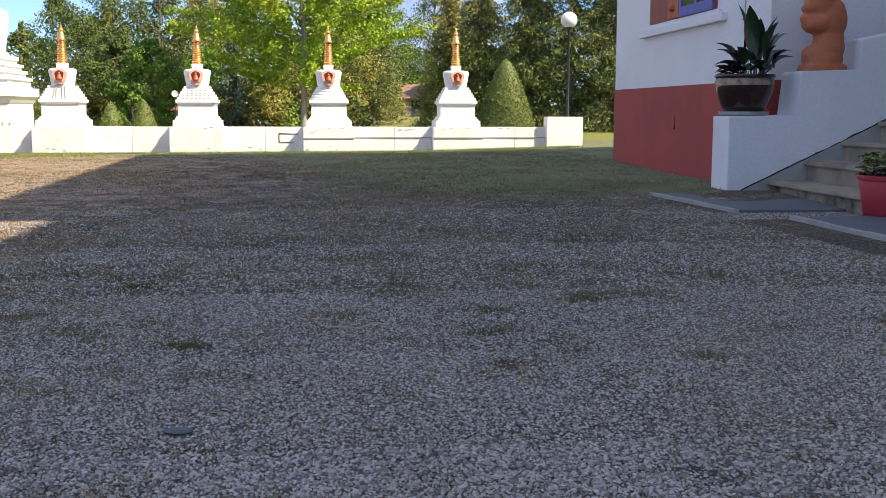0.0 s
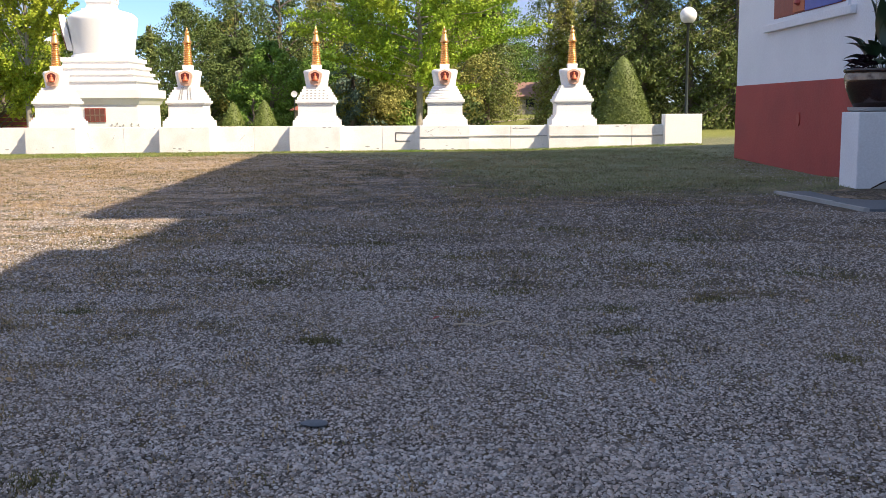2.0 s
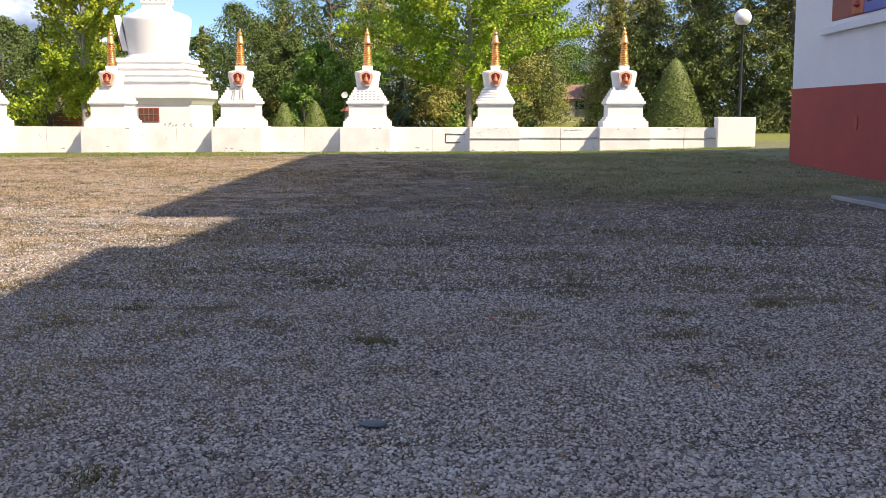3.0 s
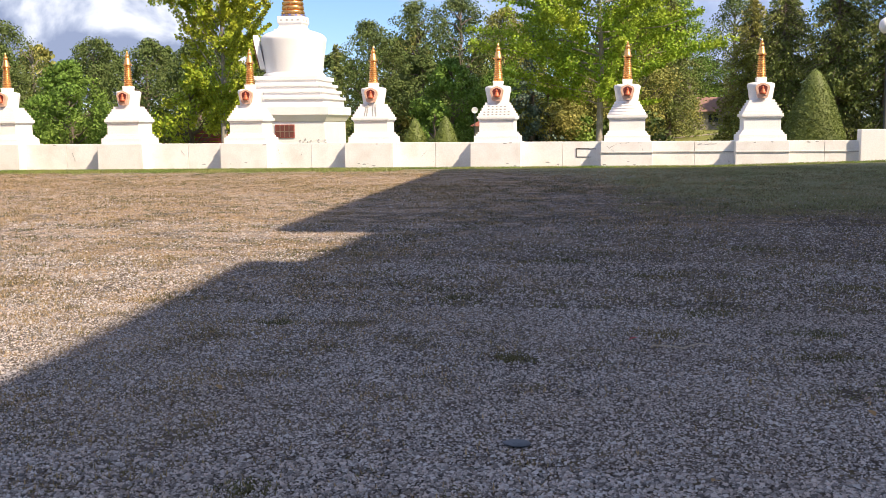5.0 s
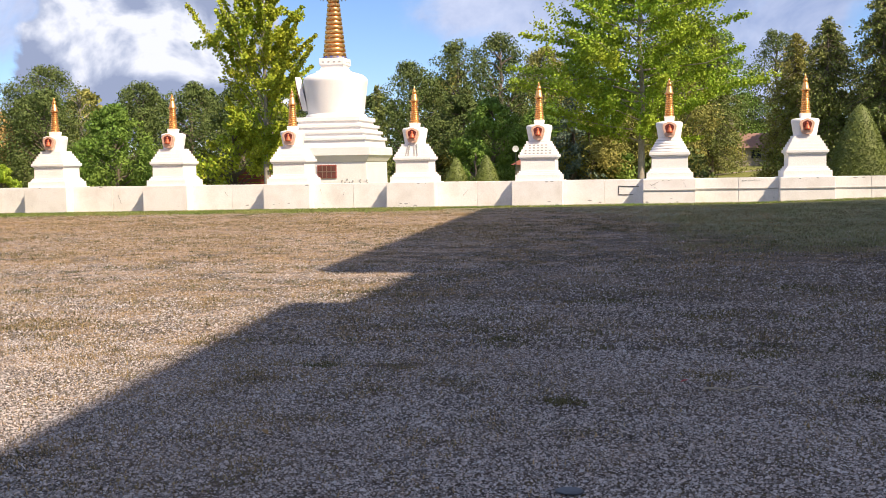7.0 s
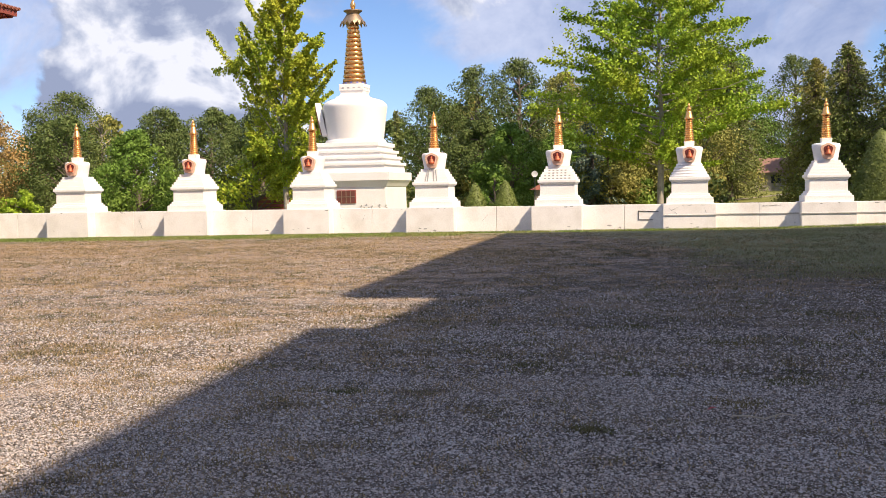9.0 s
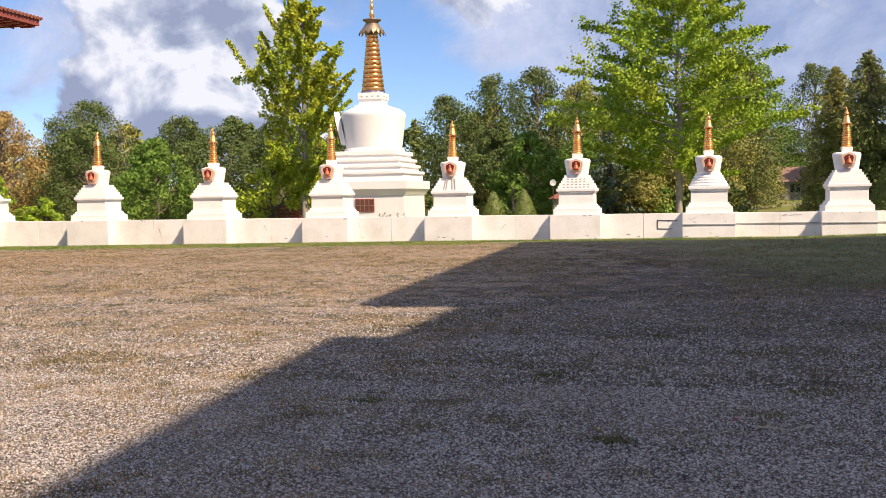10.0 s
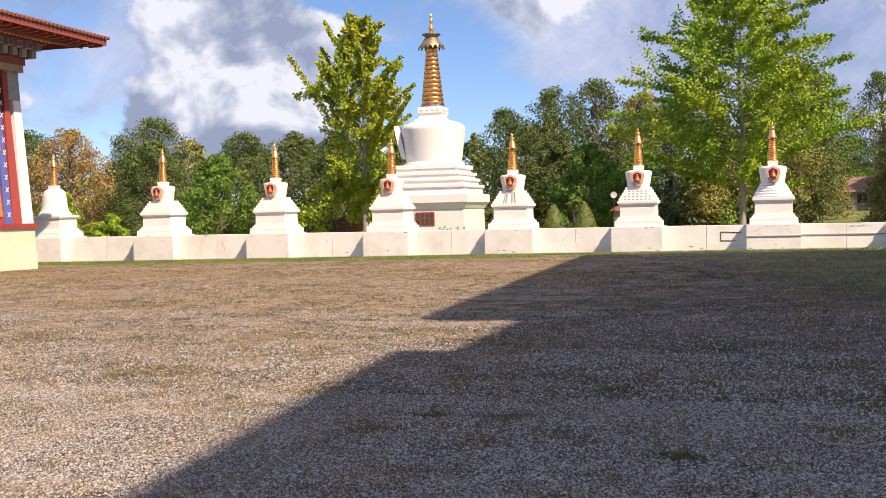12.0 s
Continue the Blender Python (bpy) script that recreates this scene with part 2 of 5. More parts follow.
TOPIARY = mat("clipped_box_leaves", (0.15, 0.19, 0.036), 0.6, dark=(0.10, 0.13, 0.03), scale=2, amount=0.7, fine=6, bump=0, island=0.22, through_light=0.2)
POT_LEAF = mat("glossy_dark_leaf", (0.018, 0.040, 0.016), 0.3, dark=(0.03, 0.05, 0.02), scale=3, fine=10, bump=0.1, per_object=0.2)
POT_FLOWER = mat("dark_purple_foliage", (0.045, 0.018, 0.035), 0.6, fine=20, bump=0, island=0.5)
WEED = mat("weed_blades", (0.105, 0.108, 0.040), 0.8, dark=(0.215, 0.160, 0.072), scale=2, amount=0.9, fine=6, bump=0, island=0.45, through_light=0.2)
LAWN = mat("short_turf_blades", (0.208, 0.227, 0.098), 0.8, dark=(0.325, 0.293, 0.163), scale=0.8, amount=0.8, fine=6, bump=0, island=0.35, through_light=0.2)
VERGE = mat("verge_grass_blades", (0.170, 0.240, 0.048), 0.8, dark=(0.30, 0.29, 0.10), scale=0.8, amount=0.8, fine=6, bump=0, island=0.4, through_light=0.2)
STRAW = mat("dry_grass_blades", (0.36, 0.26, 0.13), 0.8, dark=(0.19, 0.16, 0.065), scale=0.9, amount=0.8, fine=6, bump=0, island=0.4, through_light=0.2)
PEBBLE = mat("limestone_pebbles", (0.34, 0.333, 0.33), 0.8, dark=(0.21, 0.175, 0.145), scale=1.1, amount=0.6, fine=90, bump=0.2, island=0.72, tint=(0.335, 0.285, 0.25), spec=0.3)


def ground_material():
    """Gravel with worn-in soil and dry grass; green turf along the garden wall and beyond it."""
    m = bpy.data.materials.new("gravel_and_turf")
    m.use_nodes = True
    nt = m.node_tree
    N, L = nt.nodes.new, nt.links.new
    bsdf = nt.nodes["Principled BSDF"]
    bsdf.inputs["Roughness"].default_value = 0.95
    bsdf.inputs["Specular IOR Level"].default_value = 0.2
    co = N("ShaderNodeTexCoord")
    plan = N("ShaderNodeMapping")
    plan.inputs["Scale"].default_value = (1 / 0.75,) * 3
    L(co.outputs["Object"], plan.inputs[0])
    P = plan.outputs[0]

    def noise_tex(scale, detail, rough=0.55):
        n = N("ShaderNodeTexNoise")
        n.inputs["Scale"].default_value, n.inputs["Detail"].default_value, n.inputs["Roughness"].default_value = scale, detail, rough
        L(P, n.inputs["Vector"])
        return n.outputs["Fac"]

    def ramp(v, a, b, lo=0.0, hi=1.0):
        r = N("ShaderNodeMapRange")
        r.interpolation_type = "SMOOTHSTEP"
        for k, x in zip(("From Min", "From Max", "To Min", "To Max"), (a, b, lo, hi)):
            r.inputs[k].default_value = x
        L(v, r.inputs["Value"])
        return r.outputs[0]

    def math_node(op, a, b):
        n = N("ShaderNodeMath")
        n.operation = op
        for k, v in enumerate((a, b)):
            if isinstance(v, float):
                n.inputs[k].default_value = v
            else:
                L(v, n.inputs[k])
        return n.outputs[0]

    def blend(f, a, b):
        n = N("ShaderNodeMix")
        n.data_type = "RGBA"
        L(f, n.inputs["Factor"])
        for k, v in (("A", a), ("B", b)):
            if isinstance(v, tuple):
                n.inputs[k].default_value = (*v, 1)
            else:
                L(v, n.inputs[k])
        return n.outputs["Result"]

    xyz = N("ShaderNodeSeparateXYZ")
    L(P, xyz.inputs[0])
    stones = N("ShaderNodeTexVoronoi")
    stones.inputs["Scale"].default_value = 62
    L(P, stones.inputs["Vector"])
    cell = N("ShaderNodeSeparateColor")
    L(stones.outputs["Color"], cell.inputs[0])
    gravel = blend(ramp(cell.outputs[0], 0.0, 1.0), (0.055, 0.048, 0.042), (0.31, 0.28, 0.26))
    # near-black between the cells paints in the shade of gaps between stones
    gravel = blend(ramp(stones.outputs["Distance"], 0.25, 0.6), gravel, (0.038, 0.032, 0.027))
    gravel = blend(ramp(noise_tex(0.6, 5), 0.35, 0.75, 0.0, 0.35), gravel, (0.31, 0.235, 0.165))
    gravel = blend(ramp(noise_tex(4.0, 7, 0.75), 0.50, 0.66, 0.0, 0.55), gravel, (0.17, 0.13, 0.085))
    # dry grass and soil grown into the gravel: thin near, thick further off
    far = ramp(xyz.outputs["Y"], 7.0, 19.0, 0.0, 0.10)
    # thicker straw in the west, which also paints in the sunlit side's warmer tone
    west = ramp(xyz.outputs["X"], -4.5, 0.0, 0.07, -0.06)
    clumps = math_node("ADD", math_node("ADD", noise_tex(1.5, 9, 0.68), far), west)
    straw = blend(ramp(noise_tex(9.0, 5), 0.35, 0.65), (0.36, 0.25, 0.16), (0.55, 0.42, 0.31))
    straw = blend(ramp(noise_tex(22.0, 5, 0.75), 0.48, 0.60, 0.0, 0.9), straw, (0.075, 0.062, 0.028))
    base = blend(ramp(clumps, 0.53, 0.66, 0.0, 0.8), gravel, straw)
    # small dark tufts and pale bare spots a hand across
    base = blend(ramp(noise_tex(7.0, 6, 0.72), 0.52, 0.62, 0.0, 0.8), base, (0.105, 0.085, 0.040))
    base = blend(ramp(noise_tex(11.0, 6, 0.72), 0.56, 0.66, 0.0, 0.55), base, (0.52, 0.39, 0.29))
    # green turf: by the wall, beside the temple and behind
    right = ramp(xyz.outputs["X"], -3.0, 2.5, 0.0, 13.0)
    edge = math_node("ADD", math_node("ADD", xyz.outputs["Y"], right), math_node("MULTIPLY", noise_tex(0.7, 6), 7.0))
    green = blend(ramp(noise_tex(14.0, 6, 0.7), 0.35, 0.7), (0.14, 0.165, 0.075), (0.27, 0.255, 0.155))
    green = blend(ramp(xyz.outputs["Y"], 33.0, 38.0), green, (0.23, 0.25, 0.055))
    final = blend(ramp(edge, 30.0, 34.5, 0.0, 0.85), base, green)
    L(final, bsdf.inputs["Base Color"])
    b = N("ShaderNodeBump")
    b.inputs["Strength"].default_value, b.inputs["Distance"].default_value = 0.9, 0.012
    L(math_node("ADD", math_node("MULTIPLY", stones.outputs["Distance"], -1.0), math_node("MULTIPLY", noise_tex(30.0, 5), 1.2)), b.inputs["Height"])
    L(b.outputs[0], bsdf.inputs["Normal"])
    return m


GROUND = ground_material()

# ---- mesh helpers ----
UNIT = 0.75  # metres to one unit of the plan below


def spot(x, y, z):
    """The pose of a thing that stands at a place of the plan."""
    return Matrix.Translation((x * UNIT, y * UNIT, z * UNIT))



def part(name, bm, material, parent=None, label=""):
    """Links a bmesh as one mesh object, under a thing or a part."""
    bmesh.ops.recalc_face_normals(bm, faces=bm.faces)
    bm.transform(Matrix.Scale(UNIT, 4))
    me = bpy.data.meshes.new(name)
    bm.to_mesh(me)
    bm.free()
    me.materials.append(material)
    ob = new(name, me)
    ob.parent = parent
    if label:
        tagged(ob, label)
    return ob


def thing(name, label, category, group="", kind="", at=None):
    """An empty at the base of a thing, which its parts hang from."""
    ob = tagged(new(name), label, category, group, kind)
    if at is not None:
        ob.matrix_world = at
    return ob


def smooth(ob, angle=40):
    me = ob.data
    me.shade_smooth()
    me.set_sharp_from_angle(angle=radians(angle))
    return ob


def box(bm, x0, x1, y0, y1, z0, z1, bevel=0.0):
    vs = [bm.verts.new((x, y, z)) for z in (z0, z1) for y in (y0, y1) for x in (x0, x1)]
    fs = [bm.faces.new([vs[i] for i in f]) for f in ((0, 2, 3, 1), (4, 5, 7, 6), (0, 1, 5, 4), (2, 6, 7, 3), (0, 4, 6, 2), (1, 3, 7, 5))]
    if bevel:
        bmesh.ops.bevel(bm, geom=list({e for f in fs for e in f.edges}), offset=bevel, segments=2, affect="EDGES", profile=0.6)
    return bm


def boxed(*a):
    return box(bmesh.new(), *a)


def taper(bm, cx, cy, z0, z1, w0, w1, d0=None, d1=None, bevel=0.0):
    """A square block that narrows upward: widths w along x and depths d along y."""
    d0, d1 = d0 or w0, d1 or w1
    vs = [bm.verts.new((cx + sx * w / 2, cy + sy * d / 2, z)) for z, w, d in ((z0, w0, d0), (z1, w1, d1)) for sy in (-1, 1) for sx in (-1, 1)]
    fs = [bm.faces.new([vs[i] for i in f]) for f in ((0, 2, 3, 1), (4, 5, 7, 6), (0, 1, 5, 4), (2, 6, 7, 3), (0, 4, 6, 2), (1, 3, 7, 5))]
    if bevel:
        bmesh.ops.bevel(bm, geom=list({e for f in fs for e in f.edges}), offset=bevel, segments=2, affect="EDGES", profile=0.6)
    return bm


def lathe(bm, profile, seg=24, cx=0.0, cy=0.0):
    """Turns a profile of (radius, height) round an upright axis."""
    rings = []
    for r, z in profile:
        rings.append([bm.verts.new((cx + max(r, 1e-4) * math.cos(2 * math.pi * k / seg), cy + max(r, 1e-4) * math.sin(2 * math.pi * k / seg), z)) for k in range(seg)])
    for a, b in zip(rings, rings[1:]):
        for k in range(seg):
            bm.faces.new((a[k], a[(k + 1) % seg], b[(k + 1) % seg], b[k]))
    bm.faces.new(rings[0][::-1])
    bm.faces.new(rings[-1])
    return bm


def extrude_outline(bm, pts, y0, y1):
    """A flat outline of (x, z) given a thickness along y."""
    a = [bm.verts.new((x, y0, z)) for x, z in pts]
    b = [bm.verts.new((x, y1, z)) for x, z in pts]
    n = len(pts)
    bm.faces.new(a)
    bm.faces.new(b[::-1])
    for k in range(n):
        bm.faces.new((a[k], b[k], b[(k + 1) % n], a[(k + 1) % n]))
    return bm


def tube(bm, a, b, r0, r1, seg=8):
    a, b = Vector(a), Vector(b)
    q = (b - a).to_track_quat("Z", "Y")
    rings = [[bm.verts.new(p + q @ Vector((r * math.cos(2 * math.pi * k / seg), r * math.sin(2 * math.pi * k / seg), 0))) for k in range(seg)] for p, r in ((a, r0), (b, r1))]
    for k in range(seg):
        bm.faces.new((rings[0][k], rings[0][(k + 1) % seg], rings[1][(k + 1) % seg], rings[1][k]))
    bm.faces.new(rings[0][::-1])
    bm.faces.new(rings[1])
    return bm


def soup(name, verts, faces, material, parent=None, label=""):
    """One mesh from arrays of corners and equal-sided faces."""
    me = bpy.data.meshes.new(name)
    n, k = faces.shape
    me.vertices.add(len(verts))
    me.vertices.foreach_set("co", np.ascontiguousarray(verts * UNIT, np.float32).ravel())
    me.loops.add(n * k)
    me.loops.foreach_set("vertex_index", np.ascontiguousarray(faces, np.int32).ravel())
    me.polygons.add(n)
    me.polygons.foreach_set("loop_start", np.arange(0, n * k, k, dtype=np.int32))
    me.update(calc_edges=True)
    me.materials.append(material)
    ob = new(name, me)
    ob.parent = parent
    if label:
        tagged(ob, label)
    return ob


rng = np.random.default_rng(7)


def limb(bm, a, b, r0, r1, bends=3, wobble=0.08):
    a, b = Vector(a), Vector(b)
    pts = [a.lerp(b, k / bends) for k in range(bends + 1)]
    l = (b - a).length
    for k in range(1, bends):
        pts[k] += Vector(rng.normal(size=3).tolist()) * l * wobble * 0.5
    for k in range(bends):
        tube(bm, pts[k], pts[k + 1], r0 + (r1 - r0) * k / bends, r0 + (r1 - r0) * (k + 1) / bends, 7)
    return pts


def rise(x, y):
    """Height of the ground: level court, a slight fall along the garden wall, a low bank far behind."""
    s = np.clip((np.asarray(y, float) - 15) / 15, 0, 1)
    s = s * s * (3 - 2 * s)
    x = np.clip(np.asarray(x, float), -40, 12)
    h = s * (0.0055 * x + 0.022 * np.maximum(0, x - 2.5))
    b = np.clip((np.asarray(y, float) - 36) / 60, 0, 1)
    # the ground lifts a little where it meets the stair parapet
    e = [np.clip(v, 0, 1) for v in ((x - 4.75) / 0.8, (np.asarray(y, float) - 12.4) / 1.6, (18.5 - np.asarray(y, float)) / 2.5)]
    lift = np.prod([v * v * (3 - 2 * v) for v in e], axis=0)
    return h + 0.9 * b * b * (3 - 2 * b) + 0.095 * lift


# ---- ground ----
def build_ground():
    xs = np.unique(np.r_[np.linspace(-14, 10, 60), np.linspace(4, 7, 13), np.linspace(-60, 60, 60), np.linspace(-2000, 2000, 21)])
    ys = np.unique(np.r_[np.linspace(-12, 40, 80), np.linspace(40, 130, 30), np.linspace(-1500, 2500, 21)])
    gx, gy = np.meshgrid(xs, ys)
    gz = rise(gx, gy)
    v = np.stack([gx, gy, gz], -1).reshape(-1, 3)
    w = len(xs)
    i = (np.arange(len(ys) - 1)[:, None] * w + np.arange(w - 1)[None]).ravel()
    f = np.stack([i, i + 1, i + w + 1, i + w], -1)
    g = soup("ground", v, f, GROUND)
    g.data.shade_smooth()
    tagged(g, "grey gravel court with dry grass, turning to turf", "ground", kind="structure")


build_ground()

# ---- garden wall with its piers ----
STUPA_X = [-18.60, -14.64, -10.80, -7.05, -3.40, 0.25, 3.89]
FIRST_X = -22.70
PIER_Y, WALL_Y, WALL_TOP = 30.40, 30.83, 0.71


def build_wall():
    wall = thing("garden_wall", "low white rendered garden wall with projecting piers", "wall", kind="structure")
    piers = [FIRST_X] + STUPA_X
    for x in piers:
        part("pier", boxed(x - 0.72, x + 0.70, PIER_Y, PIER_Y + 1.46, -0.35, WALL_TOP, 0.012), WHITE_OLD, wall)
    ends = piers + [7.2]
    for a, b in zip(ends, ends[1:]):
        x0, x1 = a + 0.70, b - 0.72
        xm = x0 + (x1 - x0) * 0.52
        part("wall_panel", boxed(x0, xm - 0.004, WALL_Y, WALL_Y + 0.24, -0.35, WALL_TOP - 0.004, 0.01), WHITE_OLD, wall)
        part("wall_panel", boxed(xm + 0.004, x1, WALL_Y + 0.002, WALL_Y + 0.238, -0.35, WALL_TOP - 0.006, 0.01), WHITE_OLD, wall)
    part("end_pier", boxed(6.47, 7.52, 30.60, 31.1, -0.3, 1.0, 0.015), WHITE, wall)
    # cable trunking along the wall's right half
    for x0, x1, y in ((-0.47, 0.95, PIER_Y - 0.012), (0.95, 3.16, WALL_Y - 0.012), (3.16, 4.58, PIER_Y - 0.012), (4.58, 6.48, WALL_Y - 0.012)):
        part("cable_conduit", boxed(x0, x1, y - 0.012, y + 0.012, 0.385 + 0.01 * (x0 > 0), 0.41 + 0.01 * (x0 > 0)), CEMENT, wall, "thin grey cable conduit")
    bm = bmesh.new()
    tube(bm, (-1.15, WALL_Y - 0.01, 0.28), (-1.15, WALL_Y - 0.01, 0.52), 0.009, 0.009, 6)
    tube(bm, (-1.15, WALL_Y - 0.01, 0.52), (-0.6, WALL_Y - 0.01, 0.50), 0.009, 0.009, 6)
    tube(bm, (-1.15, WALL_Y - 0.01, 0.28), (-0.75, WALL_Y - 0.01, 0.27), 0.009, 0.009, 6)
    part("cable", bm, GLAZE, wall, "loop of dark cable")
    # hairline cracks and chipped render
    rs = random.Random(12)
    for x, y, z, length, slant in ((-0.30, PIER_Y, 0.58, 0.35, -0.9), (-0.22, PIER_Y, 0.55, 0.25, 0.7), (0.05, PIER_Y, 0.66, 0.6, 0.02), (0.62, PIER_Y, 0.60, 0.4, -1.3), (-9.9, WALL_Y, 0.55, 0.3, -1.4), (-9.2, WALL_Y, 0.35, 0.28, 1.3),
                                   (-16.4, WALL_Y, 0.45, 0.5, -1.35), (-5.6, WALL_Y, 0.30, 0.35, 1.1), (2.2, WALL_Y, 0.62, 0.5, 0.05), (-12.9, WALL_Y, 0.5, 0.3, -1.2)):
        bm = bmesh.new()
        limb(bm, (x, y - 0.001, z), (x + length * math.cos(slant), y - 0.001, z + 0.55 * length * math.sin(slant)), 0.006, 0.003, 7, 0.05)
        part("crack", bm, CEMENT, wall, "grey hairline crack")
    for k in range(46):
        pier = rs.random() < 0.6
        x = rs.choice(piers[1:]) + rs.uniform(-0.66, 0.66) if pier else rs.uniform(-22, 6)
        if not pier and any(-0.8 < x - q < 0.8 for q in piers):
            continue
        y = (PIER_Y if pier else WALL_Y) - 0.002
        w, z = rs.uniform(0.02, 0.09), rs.choice((WALL_TOP - rs.uniform(0.015, 0.05), rs.uniform(0.02, 0.16)))
        n = rs.randint(5, 7)
        bm = extrude_outline(bmesh.new(), [(x + w * rs.uniform(0.5, 1) * math.cos(6.283 * j / n), z + 0.35 * w * rs.uniform(0.5, 1) * math.sin(6.283 * j / n)) for j in range(n)], y, y + 0.01)
        part("chipped_patch", bm, CEMENT, wall, "grey chip in the render")


build_wall()

# ---- small stupas ----


def build_stupa(kind, x):
    """A small stupa on its pier, base at z = 0."""
    names = {"ramp": "small white stupa with ramped tiers and gilded spire", "steps": "small white stupa with stepped base and gilded spire", "lotus": "small white stupa with rounded tiers and gilded spire",
             "doors": "small white stupa with pierced tiers and gilded spire", "bell": "small white bell-domed stupa with gilded spire"}
    t = thing("small_stupa", names[kind], "stupa", "stupas on the garden wall")
    bm = bmesh.new()
    taper(bm, 0, 0, 0, 0.17, 1.27, 1.26, bevel=0.01)
    taper(bm, 0, 0, 0.17, 0.225, 1.16, 1.15, bevel=0.008)
    taper(bm, 0, 0, 0.225, 0.28, 1.08, 1.07, bevel=0.008)
    part("plinth", bm, WHITE, t)
    part("body", taper(bmesh.new(), 0, 0, 0.28, 0.60, 0.99, 0.98, bevel=0.008), WHITE, t)
    bm = bmesh.new()
    taper(bm, 0, 0, 0.60, 0.65, 1.01, 1.06, bevel=0.006)
    taper(bm, 0, 0, 0.651, 0.735, 1.11, 1.11, bevel=0.012)
    part("cornice", bm, WHITE, t)
    if kind != "bell":
        n = 5
        for k in range(n):
            w = 1.03 - 0.085 * k
            z0, z1 = 0.735 + 0.076 * k, 0.735 + 0.076 * (k + 1)
            bm = bmesh.new()
            if kind == "lotus":
                r = w / 2 * 1.02
                lathe(bm, [(r, z0), (r + 0.012, z0 + 0.03), (r, z0 + 0.056), (r - 0.02, z1)], 32)
            else:
                taper(bm, 0, 0, z0, z1, w, w - 0.004, bevel=0.005)
            ob = part("tier", bm, WHITE, t)
            if kind == "lotus":
                smooth(ob)
            if kind == "doors" and k in (0, 1, 2, 3):
                for j in range(-3 + k // 2, 4 - k // 2):
                    # solid plate; its grey stands for the shade inside a small opening
                    bm = bmesh.new()
                    extrude_outline(bm, [(j * 0.115 - 0.03, z0 + 0.022), (j * 0.115 + 0.03, z0 + 0.022), (j * 0.115 + 0.022, z0 + 0.05), (j * 0.115 - 0.022, z0 + 0.05)], -w / 2 - 0.006, -w / 2 + 0.05)
                    part("opening", bm, CEMENT, t, "small grey plate drawn for a shaded opening")
    if kind == "ramp":
        for sx in (-0.15, -0.09, 0.07, 0.15):
            part("stair_ramp", tube(bmesh.new(), (sx * 1.15, -0.535, 0.76), (sx * 0.8, -0.37, 1.11), 0.014, 0.012, 6), CEMENT, t, "thin grey rib up the tiers")
    if kind == "bell":
        prof = [(0.53, 0.735), (0.525, 0.78), (0.47, 0.84), (0.425, 0.93), (0.405, 1.1), (0.39, 1.3), (0.36, 1.45), (0.30, 1.56), (0.2, 1.61), (0.12, 1.62)]
    else:
        prof = [(0.305, 1.115), (0.315, 1.17), (0.352, 1.40), (0.372, 1.49), (0.37, 1.54), (0.345, 1.57), (0.26, 1.59), (0.15, 1.60)]
    smooth(part("dome", lathe(bmesh.new(), prof, 40), WHITE, t), 50)
    part("harmika", taper(bmesh.new(), 0, 0, 1.59, 1.725, 0.26, 0.29, bevel=0.012), WHITE, t)
    prof = []
    z, r = 1.725, 0.142
    for k in range(10):
        prof += [(r - 0.02, z), (r, z + 0.008), (r + 0.004, z + 0.02), (r, z + 0.038), (r - 0.02, z + 0.046), (r - 0.024, z + 0.058)]
        z, r = z + 0.0615, r - 0.0048
    smooth(part("spire", lathe(bmesh.new(), prof, 20), GOLD, t, "ringed gilded spire"), 60)
    smooth(part("parasol", lathe(bmesh.new(), [(0.075, 2.33), (0.132, 2.345), (0.138, 2.37), (0.10, 2.42), (0.085, 2.52), (0.065, 2.57)], 20), GOLD, t), 60)
    bm = lathe(bmesh.new(), [(0.03, 2.56), (0.06, 2.585), (0.07, 2.62), (0.062, 2.66), (0.035, 2.69)], 14)
    lathe(bm, [(0.018, 2.685), (0.038, 2.71), (0.022, 2.75), (0.004, 2.80)], 10)
    smooth(part("finial", bm, GOLD, t, "gilt sun and moon finial"), 60)
    if kind != "bell":
        # a lobed gilded frame round a dark red recess with a small ornament
        bm = bmesh.new()
        edge = ((0.0, 1.575), (0.05, 1.565), (0.095, 1.535), (0.135, 1.525), (0.175, 1.49), (0.19, 1.44), (0.18, 1.37), (0.16, 1.31), (0.145, 1.235), (0.12, 1.17), (0.06, 1.15))
        outer = list(edge) + [(-x_, z_) for x_, z_ in edge[:0:-1]]
        extrude_outline(bm, outer, -0.435, -0.25)
        smooth(part("niche", bm, NICHE_GOLD, t, "pinkish gilded niche frame"), 30)
        inner = [(x_ * 0.64, 1.385 + (z_ - 1.37) * 0.66) for x_, z_ in outer]
        part("niche_recess", extrude_outline(bmesh.new(), inner, -0.4385, -0.41), NICHE_RED, t, "dark red niche recess")
        bm = lathe(bmesh.new(), [(0.085, 1.268), (0.092, 1.29), (0.088, 1.315), (0.060, 1.345), (0.052, 1.39), (0.026, 1.415), (0.033, 1.44), (0.022, 1.465), (0.004, 1.485)], 12, 0, -0.44)
        smooth(part("ornament", bm, FIGURE, t, "small gilded ornament"), 60)
        part("niche_sill", boxed(-0.10, 0.10, -0.462, -0.38, 1.235, 1.262, 0.005), NICHE_GOLD, t)
    t.matrix_world = spot(x, PIER_Y + 0.73, WALL_TOP)
    return t


